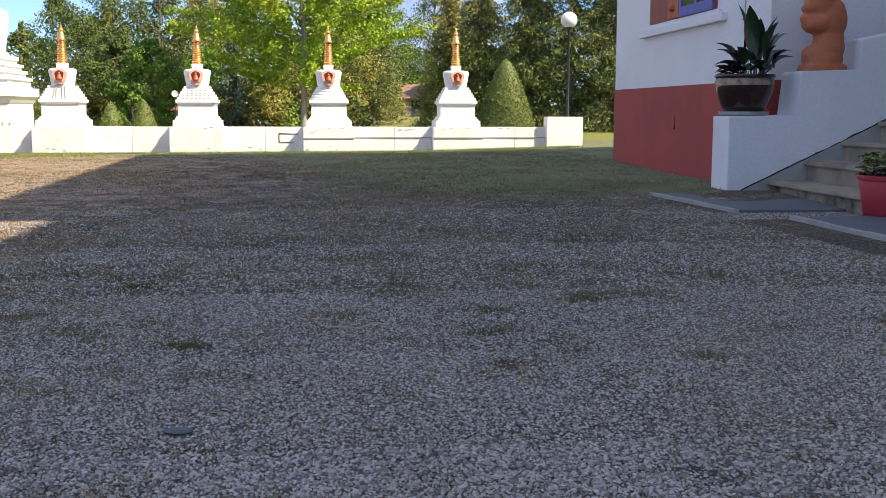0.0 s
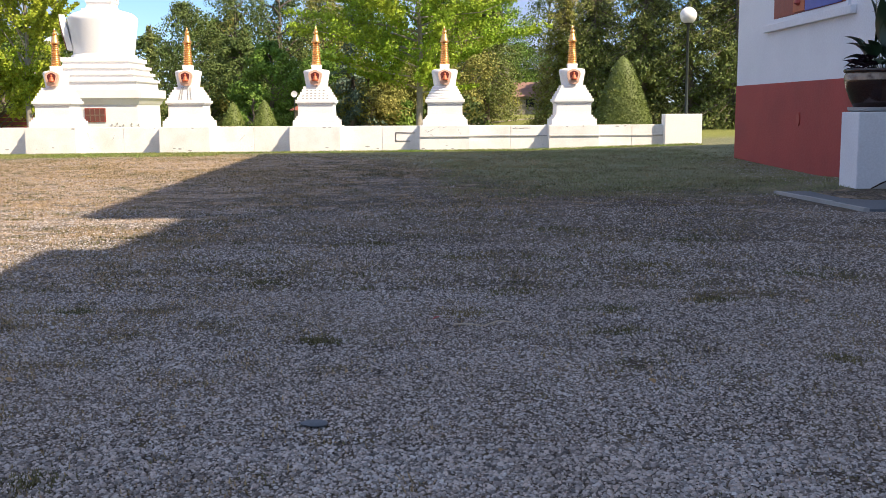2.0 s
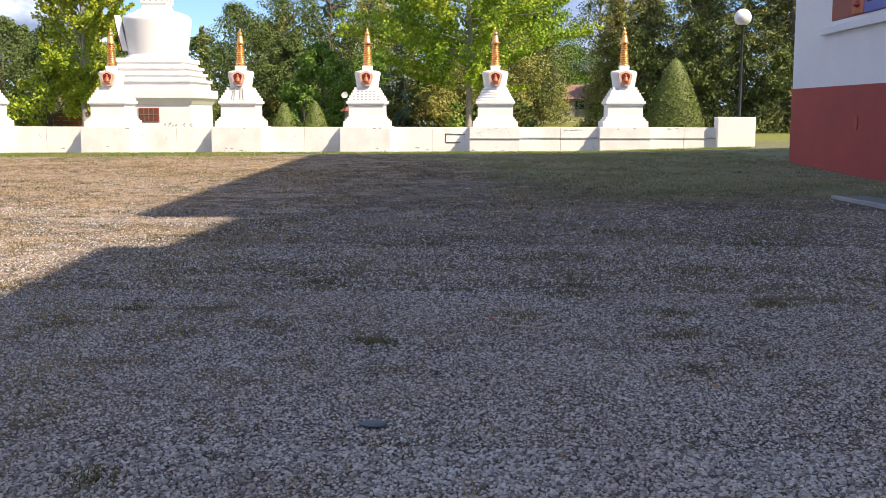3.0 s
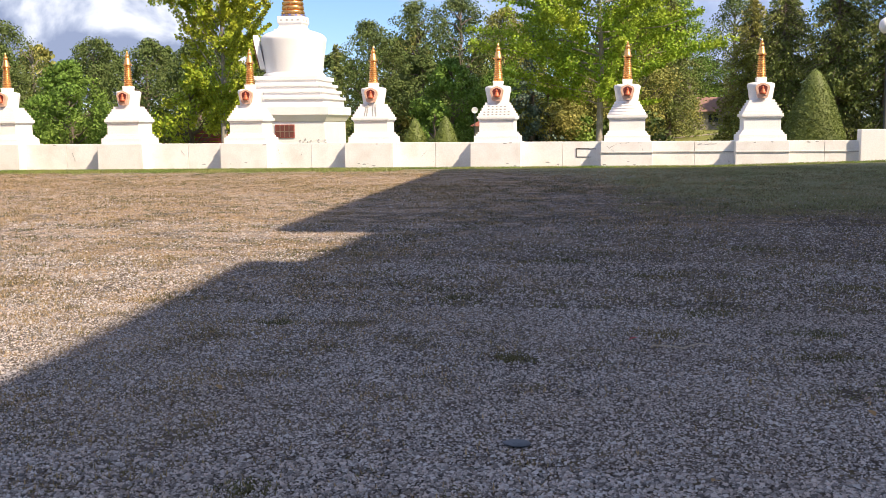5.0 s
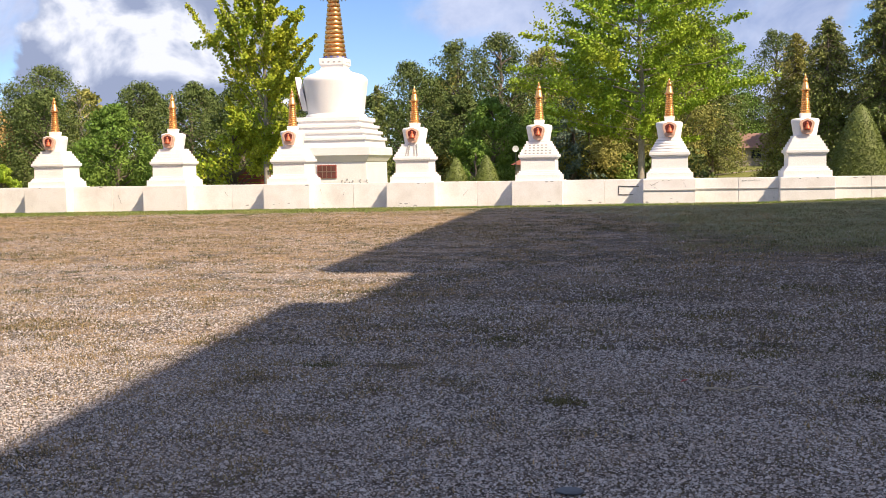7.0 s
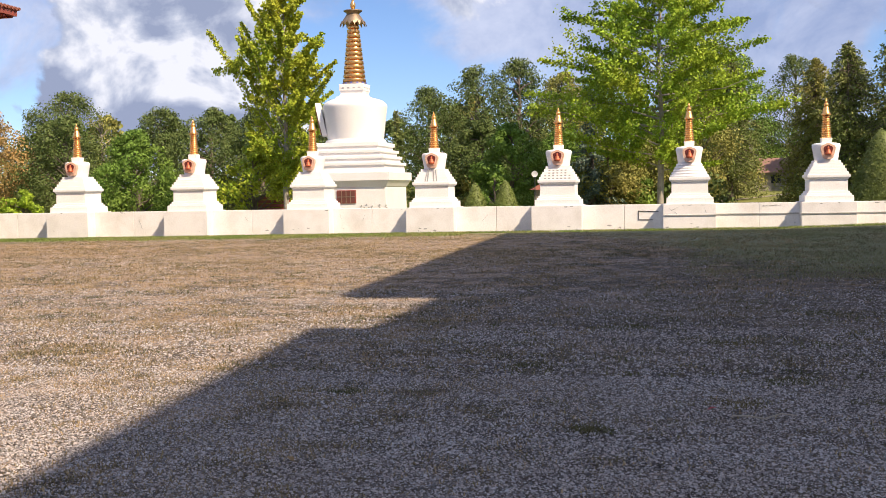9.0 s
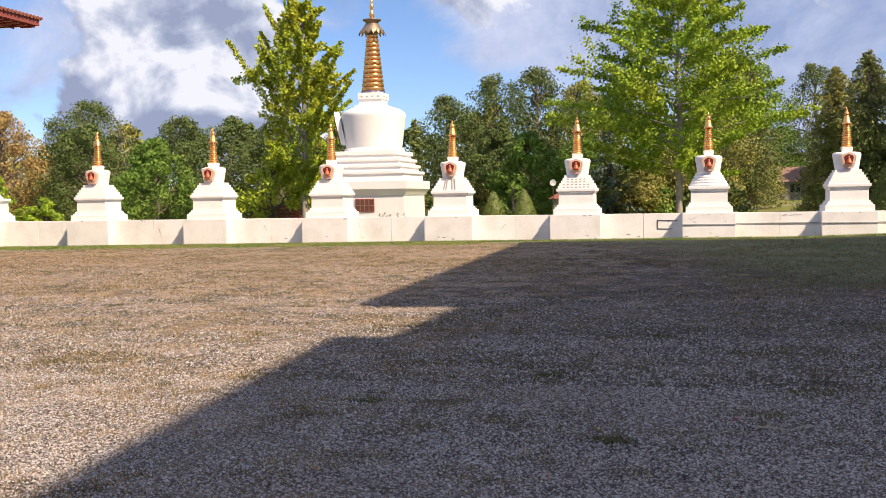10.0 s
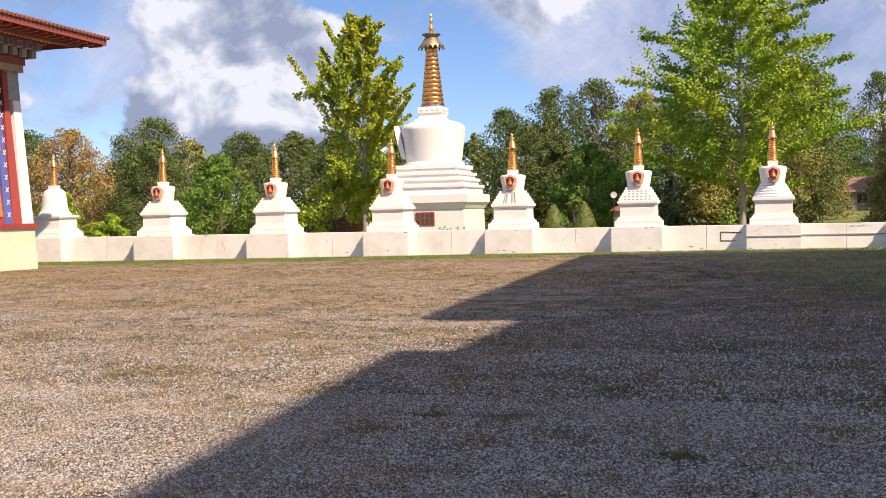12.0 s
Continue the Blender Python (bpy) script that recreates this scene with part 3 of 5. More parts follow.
first = build_stupa("steps", STUPA_X[0])
for x in STUPA_X[1:3]:
    copy_thing(first, spot(*(x, PIER_Y + 0.73, WALL_TOP)))
copy_thing(first, spot(*(STUPA_X[6], PIER_Y + 0.73, WALL_TOP)))
build_stupa("ramp", STUPA_X[3])
build_stupa("doors", STUPA_X[4])
build_stupa("lotus", STUPA_X[5])
build_stupa("bell", FIRST_X)

# ---- great stupa ----


def build_great_stupa(cx, cy):
    t = thing("great_stupa", "tall white stupa with stepped base and gilded ringed spire", "stupa")
    part("base", taper(bmesh.new(), 0, 0, -0.2, 1.36, 2.97, 2.93, bevel=0.02), WHITE, t)
    bm = bmesh.new()
    taper(bm, 0, 0, 1.36, 1.58, 2.96, 3.22, bevel=0.008)
    taper(bm, 0, 0, 1.581, 1.87, 3.28, 3.28, bevel=0.012)
    part("cornice", bm, WHITE, t)
    # four tiers, each a recessed band under a projecting slab
    z = 1.87
    for w, low, top in ((2.97, 2.12, 2.22), (2.73, 2.35, 2.45), (2.53, 2.565, 2.665), (2.29, 2.79, 2.93)):
        bm = bmesh.new()
        taper(bm, 0, 0, z, low, w - 0.10, w - 0.13)
        taper(bm, 0, 0, low, top, w, w, bevel=0.012)
        part("tier", bm, WHITE, t)
        z = top
    smooth(part("drum", lathe(bmesh.new(), [(1.10, 2.93), (1.09, 3.0), (1.05, 3.05), (1.0, 3.06)], 56), WHITE, t), 40)
    smooth(part("dome", lathe(bmesh.new(), [(1.0, 3.05), (1.03, 3.25), (1.085, 3.7), (1.145, 4.14), (1.158, 4.22), (1.15, 4.28), (1.09, 4.36), (0.98, 4.44), (0.8, 4.50), (0.55, 4.53)], 64), WHITE, t), 34)
    bm = bmesh.new()
    taper(bm, 0, 0, 4.50, 4.58, 1.12, 1.08, bevel=0.012)
    taper(bm, 0, 0, 4.58, 4.70, 0.92, 0.80, bevel=0.008)
    taper(bm, 0, 0, 4.70, 4.79, 0.80, 0.86, bevel=0.008)
    taper(bm, 0, 0, 4.79, 5.03, 0.90, 0.90, bevel=0.018)
    part("harmika", bm, WHITE, t)
    for a in range(4):
        for j in (-0.3, -0.1, 0.1, 0.3):
            bm = boxed(j - 0.035, j + 0.035, -0.462, -0.449, 4.87, 4.91)
            bm.transform(Matrix.Rotation(a * math.pi / 2, 4, "Z"))
            part("painted_ornament", bm, CEMENT, t, "small grey painted ornament")
    smooth(part("collar", lathe(bmesh.new(), [(0.40, 5.03), (0.43, 5.05), (0.42, 5.10), (0.38, 5.11)], 36), GOLD_DULL, t, "ornamented spire collar"), 40)
    for j in range(12):
        a = 2 * math.pi * j / 12
        bm = boxed(-0.04, 0.04, -0.437, -0.42, 5.04, 5.10)
        bm.transform(Matrix.Rotation(a, 4, "Z"))
        part("collar_ornament", bm, BLUE, t, "small blue painted ornament")
    prof, z, r = [(0.36, 5.11)], 5.11, 0.405
    for j in range(13):
        prof += [(r - 0.055, z), (r - 0.004, z + 0.006), (r + 0.006, z + 0.03), (r + 0.002, z + 0.095), (r - 0.008, z + 0.122), (r - 0.065, z + 0.130), (r - 0.068, z + 0.152)]
        z, r = z + 0.158, r - 0.0165
    smooth(part("spire", lathe(bmesh.new(), prof, 36), GOLD, t, "ringed gilded spire"), 40)
    # openwork parasol crown
    crown = smooth(part("parasol", lathe(bmesh.new(), [(0.20, 7.17), (0.42, 7.22), (0.38, 7.30), (0.27, 7.46), (0.22, 7.53), (0.25, 7.58), (0.335, 7.63), (0.335, 7.66), (0.1, 7.67)], 32), GOLD_DULL, t, "tarnished gilt parasol crown"), 50)
    for j in range(16):
        a = 2 * math.pi * j / 16
        bm = bmesh.new()
        for v in extrude_outline(bm, [(-0.055, 7.27), (0.055, 7.27), (0.045, 7.20), (0.0, 7.10), (-0.045, 7.20)], -0.012, 0.012).verts:
            v.co = Matrix.Rotation(a, 4, "Z") @ (Matrix.Translation((0, 0.41 + (7.27 - v.co.z) * 0.45, 0)) @ v.co)
        part("pendant", bm, GOLD_DULL, crown)
        # solid dark plate in place of the shade seen through the openwork
        bm = boxed(-0.03, 0.03, 0.0, 0.012, 0.0, 0.09)
        bm.transform(Matrix.Rotation(a, 4, "Z") @ Matrix.Translation((0, 0.302, 7.36)) @ Matrix.Rotation(radians(34), 4, "X"))
        part("opening", bm, NICHE_RED, crown, "dark plate drawn for a shaded gap in the crown")
    bm = lathe(bmesh.new(), [(0.10, 7.66), (0.05, 7.70), (0.09, 7.80), (0.10, 7.88), (0.05, 7.97), (0.045, 8.03), (0.075, 8.12), (0.07, 8.18), (0.03, 8.24), (0.05, 8.29), (0.045, 8.33), (0.005, 8.42)], 16)
    smooth(part("finial", bm, GOLD, t, "gilt sun, moon and flame finial"), 60)
    # niche on the dome's side
    bm = bmesh.new()
    pts = [(-0.30, 3.2), (0.30, 3.2), (0.36, 3.7), (0.33, 4.0), (0.2, 4.25), (0.0, 4.4), (-0.2, 4.25), (-0.33, 4.0), (-0.36, 3.7)]
    extrude_outline(bm, pts, -1.16, -0.98)
    # the frame leans out with the dome's flare
    turn = Matrix.Rotation(radians(-78), 4, "Z") @ Matrix(((1, 0, 0, 0), (0, 1, -0.22, 0.70), (0, 0, 1, 0), (0, 0, 0, 1)))
    for v in bm.verts:
        v.co = turn @ v.co
    niche = part("niche", bm, WHITE, t)
    bm = extrude_outline(bmesh.new(), [(x * 0.82, 3.25 + (z - 3.2) * 0.86) for x, z in pts], -1.20, -1.155)
    for v in bm.verts:
        v.co = turn @ v.co
    part("niche_frame", bm, NICHE_RED, niche, "red painted niche frame")
    bm = extrude_outline(bmesh.new(), [(x * 0.6, 3.3 + (z - 3.2) * 0.7) for x, z in pts], -1.215, -1.195)
    for v in bm.verts:
        v.co = turn @ v.co
    part("niche_panel", bm, NICHE_GOLD, niche)
    # window and vents in the front of the base
    f = -1.475
    win = part("window", boxed(-0.285, 0.40, f - 0.03, f + 0.1, 0.80, 1.26), WOOD_RED, t, "small red wooden window")
    for ax in range(4):
        for az in range(2):
            x0, z0 = -0.255 + ax * 0.16, 0.83 + az * 0.21
            part("pane", boxed(x0, x0 + 0.135, f - 0.034, f - 0.02, z0, z0 + 0.185), PANE, win)
    for bx in (-0.1075, 0.0525, 0.2125):
        part("muntin", boxed(bx - 0.013, bx + 0.013, f - 0.045, f - 0.028, 0.82, 1.24), GOLD_DULL, win)
    part("transom", boxed(-0.265, 0.38, f - 0.048, f - 0.028, 1.014, 1.042), GOLD_DULL, win)
    for j, (vx, vz) in enumerate(((0.6, 0.72), (0.6, 0.62), (0.78, 0.76), (0.86, 0.66), (0.98, 0.7), (1.25, 0.74), (1.25, 0.64), (1.48, 0.72), (1.5, 0.63), (0.7, 0.66))):
        part("vent", lathe(bmesh.new(), [(0.022, vz - 0.02), (0.026, vz), (0.022, vz + 0.02)], 8, vx, f - 0.015), CEMENT, t)
    t.matrix_world = spot(cx, cy, 0)


build_great_stupa(-11.33, 37.5)

# ---- temple that shades the court ----
TX, TY0, TY1 = 6.54, 15.32, 23.65
RED_TOP = 1.64


def build_temple():
    t = thing("temple", "white temple with red-painted base and blue-framed window", "building", kind="structure")
    part("wall", boxed(TX, 20.0, TY0, TY1, RED_TOP, 10.4), WALL_BLUE, t)
    part("base", boxed(TX - 0.012, 20.02, TY0 - 0.002, TY1 + 0.012, -0.3, RED_TOP), RED, t, "red-painted base")
    # unseen upper storeys, eaves and wing, added to cast the shadow on the court
    def eave(name, x0, y0, x1, y1):
        """A flat roof whose near edge runs from (x0, y0) to (x1, y1)."""
        bm = bmesh.new()
        lo, hi = ([bm.verts.new((x, y, z)) for x, y in ((x0, y0), (20.6, y0), (20.6, y1), (x1, y1))] for z in (11.9, 12.25))
        bm.faces.new(lo[::-1])
        bm.faces.new(hi)
        for j in range(4):
            bm.faces.new((lo[j], lo[(j + 1) % 4], hi[(j + 1) % 4], hi[j]))
        part(name, bm, TILE_RED, t)

    # near edges traced back from the shadow's outline on the ground
    eave("roof", 6.22, 4.93, 5.50, 22.84)
    eave("shading_wing_roof", 8.4, -17.0, 6.88, 2.12)
    eave("shading_link_roof", 7.40, 2.121, 7.44, 4.929)
    part("unseen_upper_wall", boxed(8.2, 20.0, 2.6, 22.0, 3.6, 11.9), WALL_BLUE, t)
    part("unseen_wing_wall", boxed(9.0, 20.0, -16.0, 2.5, -0.2, 11.9), WALL_BLUE, t)
    part("porch_wall", boxed(12.0, 20.0, 2.6, TY0, -0.2, 3.6), WALL_BLUE, t)
    # window above a moulded sill
    part("sill", boxed(TX - 0.10, TX, 17.05, 21.60, 2.63, 2.77, 0.015), WALL_BLUE, t)
    part("sill_apron", boxed(TX - 0.05, TX, 17.3, 21.35, 2.77, 2.85, 0.01), WALL_BLUE, t)
    win = part("window", boxed(TX - 0.05, TX, 17.50, 21.05, 2.855, 4.6), WOOD_RED, t, "dark red window surround")
    part("window_frame", boxed(TX - 0.085, TX - 0.051, 17.54, 19.22, 2.86, 3.03, 0.008), BLUE, win, "blue painted lower rail")
    for y0, y1 in ((17.54, 17.68), (18.32, 18.42), (19.10, 19.22)):
        part("window_frame", boxed(TX - 0.082, TX - 0.051, y0, y1, 3.032, 4.55, 0.006), BLUE, win, "blue painted stile")
    part("glass", boxed(TX - 0.066, TX - 0.052, 17.68, 19.10, 3.03, 4.5), GLASS_DARK, win, "dark window pane")
    part("carved_panel", boxed(TX - 0.08, TX - 0.052, 19.26, 19.86, 2.88, 4.5), TERRACOTTA, win, "carved orange and gold panel")
    for j in range(6):
        part("carving", lathe(bmesh.new(), [(0.05, 2.98 + 0.22 * j), (0.11, 3.02 + 0.22 * j), (0.06, 3.10 + 0.22 * j)], 10, TX - 0.06, 19.56), (RED_TRIM, BLUE)[j % 2], win, "painted carved boss")
    # small oval vent in the red base
    bm = bmesh.new()
    lathe(bm, [(0.085, -0.012), (0.085, 0.012)], 18)
    for v in bm.verts:
        v.co = Vector((TX - 0.02 + v.co.z, 19.52 + v.co.x, 0.97 + v.co.y * 1.5))
    part("vent", bm, RED_TRIM, t, "oval red vent cover")


build_temple()
# ---- steps and parapet at the temple door ----
SY = 14.38


def build_stairs():
    par = thing("stair_parapet", "stepped white rendered stair parapet", "parapet", kind="structure")
    bm = extrude_outline(bmesh.new(), [(5.60, -0.15), (12.0, -0.15), (12.0, 2.75), (8.3, 2.35), (7.46, 2.17), (7.44, 1.74), (6.63, 1.74), (6.60, 1.70), (6.57, 1.115), (5.60, 1.115)], SY, 15.0)
    bmesh.ops.bevel(bm, geom=bm.edges[:], offset=0.02, segments=2, affect="EDGES", profile=0.6)
    part("parapet_body", bm, WALL_BLUE, par)
    st = thing("entrance_steps", "worn sandstone entrance steps with mossy first riser", "steps", kind="structure")
    for k in range(7):
        x0, z0 = 6.17 + 0.523 * k, 0.235 + 0.270 * k
        part("riser", boxed(x0 + 0.05, x0 + 0.75, 11.75, SY - 0.003, z0 - 0.30, z0 - 0.061), STEP if k else STEP_DARK, st)
        part("tread", boxed(x0, x0 + 0.75, 11.73, SY - 0.004, z0 - 0.06, z0, 0.01), STEP, st)
    # sloping cement skirting where the flight meets the parapet
    bm = extrude_outline(bmesh.new(), [(5.80, 0.0), (9.3, 0.0), (9.3, 1.745), (5.80, 0.09)], SY - 0.03, SY - 0.0035)
    part("skirting", bm, CEMENT, st)
    bm = bmesh.new()
    limb(bm, (5.80, SY - 0.02, 0.098), (9.3, SY - 0.02, 1.755), 0.010, 0.010, 26, 0.004)
    part("crack", bm, SOIL, st, "dark open joint")


build_stairs()

# ---- paving, pots and the figure at the steps ----
def build_paving():
    for k, (x0, x1, y0, y1) in enumerate(((4.70, 8.6, 12.15, 14.30), (5.22, 8.6, 8.2, 11.35))):
        p = thing("paving", "worn blue-grey paving slabs with pale edging", "paving", kind="structure")
        bm = bmesh.new()
        lean = 0.10 if k == 0 else 0.02
        pts = [(x0 + lean * 2, y0), (x1, y0), (x1, y1), (x0, y1 + (0.5 if k == 0 else 0))]
        lo = [bm.verts.new((x, y, -0.1)) for x, y in pts]
        hi = [bm.verts.new((x, y, 0.03 + float(rise(x, y)))) for x, y in pts]
        bm.faces.new(hi)
        bm.faces.new(lo[::-1])
        for j in range(4):
            bm.faces.new((lo[j], lo[(j + 1) % 4], hi[(j + 1) % 4], hi[j]))
        part("slab", bm, SLATE, p)
        a, b = (Vector((*q, 0.03 + float(rise(*q)))) for q in (pts[0], pts[3]))
        n = 3 if k == 0 else 4
        for j in range(n):
            c, d = a.lerp(b, (j + 0.01) / n), a.lerp(b, (j + 0.99) / n)
            w = Vector((0.07, 0, 0))
            bm = bmesh.new()
            vs = [bm.verts.new(q + Vector((0, 0, z))) for z in (-0.12, 0.012 + 0.006 * (j % 2)) for q in (c - w, c, d, d - w)]
            for f in ((0, 3, 2, 1), (4, 5, 6, 7), (0, 1, 5, 4), (1, 2, 6, 5), (2, 3, 7, 6), (3, 0, 4, 7)):
                bm.faces.new([vs[i] for i in f])
            part("edging", bm, CEMENT, p, "pale cement edging")


build_paving()


def blade(bm, base, tip, width, sag, seg=7, fold=0.25):
    """A pointed leaf blade that bends from base to tip."""
    base, tip = Vector(base), Vector(tip)
    d = tip - base
    side = d.cross(Vector((0, 0, 1)))
    side = side.normalized() if side.length > 1e-4 else Vector((1, 0, 0))
    up = side.cross(d).normalized()
    rows = []
    for k in range(seg + 1):
        s = k / seg
        w = width * (math.sin(math.pi * min(1.0, s ** 0.8)) * 0.95 + 0.05) * (1.0 if s < 0.98 else 0.2)
        c = base + d * s - Vector((0, 0, sag * s * s)) + up * (0.15 * d.length * math.sin(math.pi * s) * 0.5)
        rows.append([bm.verts.new(c - side * w / 2 + up * w * fold), bm.verts.new(c), bm.verts.new(c + side * w / 2 + up * w * fold)])
    for a, b in zip(rows, rows[1:]):
        bm.faces.new((a[0], a[1], b[1], b[0]))
        bm.faces.new((a[1], a[2], b[2], b[1]))


def build_glazed_pot(x, y, z):
    t = thing("plant_pot", "large dark brown glazed pot standing on the parapet", "plant pot", at=spot(x, y, z))
    smooth(part("saucer", lathe(bmesh.new(), [(0.30, 0.0), (0.34, 0.02), (0.35, 0.065), (0.32, 0.065)], 36), CEMENT, t, "grey saucer"))
    bm = lathe(bmesh.new(), [(0.26, 0.05), (0.275, 0.07), (0.33, 0.18), (0.375, 0.30), (0.40, 0.40), (0.402, 0.43)], 48)
    smooth(part("bowl", bm, GLAZE, t), 60)
    smooth(part("neck", lathe(bmesh.new(), [(0.403, 0.43), (0.405, 0.49), (0.385, 0.53)], 48), GLAZE_RIM, t, "streaked pale brown glaze band"), 60)
    smooth(part("rim", lathe(bmesh.new(), [(0.37, 0.525), (0.405, 0.53), (0.42, 0.555), (0.41, 0.58), (0.36, 0.58), (0.355, 0.55)], 48), GLAZE, t), 60)
    part("soil", lathe(bmesh.new(), [(0.36, 0.50), (0.36, 0.56)], 32), SOIL, t)
    plant = thing("potted_plant", "tall broad-leaved green plant in the glazed pot", "plant", at=spot(x, y, z + 0.56))
    rs = random.Random(5)
    for k in range(30):
        a = 2.4 * k + rs.uniform(-0.3, 0.3)
        spread = rs.uniform(0.12, 0.44)
        h = rs.uniform(0.22, 1.05) * (1.2 - spread)
        b = Vector((0.12 + 0.13 * math.cos(a), 0.13 * math.sin(a), 0.0))
        bm = bmesh.new()
        tip = b + Vector((spread * math.cos(a), spread * math.sin(a), h))
        mid = b.lerp(tip, 0.3)
        tube(bm, b, mid, 0.008, 0.007, 5)
        blade(bm, mid, tip, rs.uniform(0.16, 0.25), 0.04 + 0.25 * spread)
        smooth(part("leaf", bm, POT_LEAF, plant), 60)
    bm = bmesh.new()
    tube(bm, (0.06, 0, 0), (-0.02, 0.02, 0.75), 0.008, 0.006, 6)
    tube(bm, (-0.02, 0.02, 0.75), (-0.03, 0.02, 1.15), 0.006, 0.004, 6)
    for k in range(12):
        a, hz = 2.4 * k, 0.72 + 0.036 * k
        blade(bm, (-0.02, 0.02, hz), (-0.02 + 0.07 * math.cos(a), 0.02 + 0.07 * math.sin(a), hz + 0.05), 0.02, 0.02, 4)
    part("flower_stalk", bm, mat("pale_seed_head", (0.30, 0.27, 0.18), 0.8, fine=20), plant, "pale dry flower stalk")
    low = thing("potted_succulent", "low dark purple leafy plant in the glazed pot", "plant", at=spot(x, y, z + 0.56))
    for k in range(46):
        a, r = rs.uniform(0, 6.28), 0.17 * math.sqrt(rs.random())
        c = Vector((-0.22 + r * math.cos(a), -0.08 + r * math.sin(a), rs.uniform(0.0, 0.24) * (1.2 - r * 4)))
        bm = bmesh.new()
        for j in range(5):
            b = a + 1.26 * j
            blade(bm, c, c + Vector((0.085 * math.cos(b), 0.085 * math.sin(b), 0.04)), 0.06, 0.015, 4)
        part("leaf", bm, POT_FLOWER, low)


def build_red_pot(x, y, z):
    t = thing("flower_pot", "crimson plastic flower pot beside the steps", "flower pot", at=spot(x, y, z))
    smooth(part("bowl", lathe(bmesh.new(), [(0.25, 0.0), (0.262, 0.01), (0.325, 0.40), (0.32, 0.41)], 40), PLASTIC_RED, t), 60)
    smooth(part("rim", lathe(bmesh.new(), [(0.322, 0.395), (0.345, 0.40), (0.35, 0.44), (0.335, 0.45), (0.30, 0.45), (0.295, 0.40)], 40), PLASTIC_RED, t), 60)
    part("soil", lathe(bmesh.new(), [(0.296, 0.36), (0.296, 0.42)], 24), SOIL, t)
    plant = thing("flowering_plant", "bushy plant with purple flowers in the crimson pot", "plant", at=spot(x, y, z + 0.42))
    rs = random.Random(9)
    for k in range(120):
        a, r, h = rs.uniform(0, 6.28), 0.40 * math.sqrt(rs.random()), rs.uniform(0.0, 0.30)
        r *= 0.75 + 0.6 * h
        c = Vector((r * math.cos(a), r * math.sin(a), h * (1.15 - r)))
        bm = bmesh.new()
        for j in range(4):
            b = a + 1.57 * j + rs.random()
            blade(bm, c, c + Vector((0.07 * math.cos(b), 0.07 * math.sin(b), rs.uniform(-0.02, 0.04))), 0.05, 0.02, 4)
        part("flower" if k % 3 == 0 else "leaf", bm, POT_FLOWER if k % 3 == 0 else TOPIARY, plant)


build_glazed_pot(5.97, 14.80, 1.115)
build_red_pot(6.35, 11.45, 0.03)


def build_figure(x, y, z):
    """A terracotta garden figure, kept as one plain rounded mesh on its base."""
    bm = bmesh.new()
    taper(bm, 0.02, 0, 0.0, 0.09, 0.56, 0.54, 0.44, 0.42)
    for cx, cz, rx, ry, rz in ((0.02, 0.16, 0.29, 0.20, 0.16), (0.10, 0.36, 0.23, 0.18, 0.30), (-0.12, 0.22, 0.16, 0.16, 0.15), (0.10, 0.72, 0.25, 0.19, 0.32), (-0.06, 0.66, 0.24, 0.20, 0.16), (-0.05, 0.92, 0.22, 0.18, 0.22),
                               (-0.20, 0.86, 0.11, 0.12, 0.09), (-0.25, 0.72, 0.08, 0.09, 0.07), (0.06, 1.06, 0.17, 0.15, 0.14), (0.20, 0.52, 0.10, 0.14, 0.22)):
        g = bmesh.ops.create_icosphere(bm, subdivisions=4, radius=1.0)
        for v in g["verts"]:
            k = 1 + 0.07 * noise.noise(v.co * 2.6 + Vector((cx * 9, 0, cz * 9)))
            v.co = Vector((cx + v.co.x * rx * k, v.co.y * ry * k, cz + v.co.z * rz * k))
    f = part("garden_statue", bm, TERRACOTTA)
    merge = f.modifiers.new("merge", "REMESH")
    merge.mode, merge.voxel_size, merge.use_smooth_shade = "VOXEL", 0.016, True
    soften = f.modifiers.new("soften", "SMOOTH")
    soften.factor, soften.iterations = 0.5, 4
    f.matrix_world = spot(x, y, z)
    tagged(f, "rounded terracotta statue standing on the parapet", "statue")


build_figure(7.0, 14.64, 1.742)

# ---- far temple hall with painted panels ----


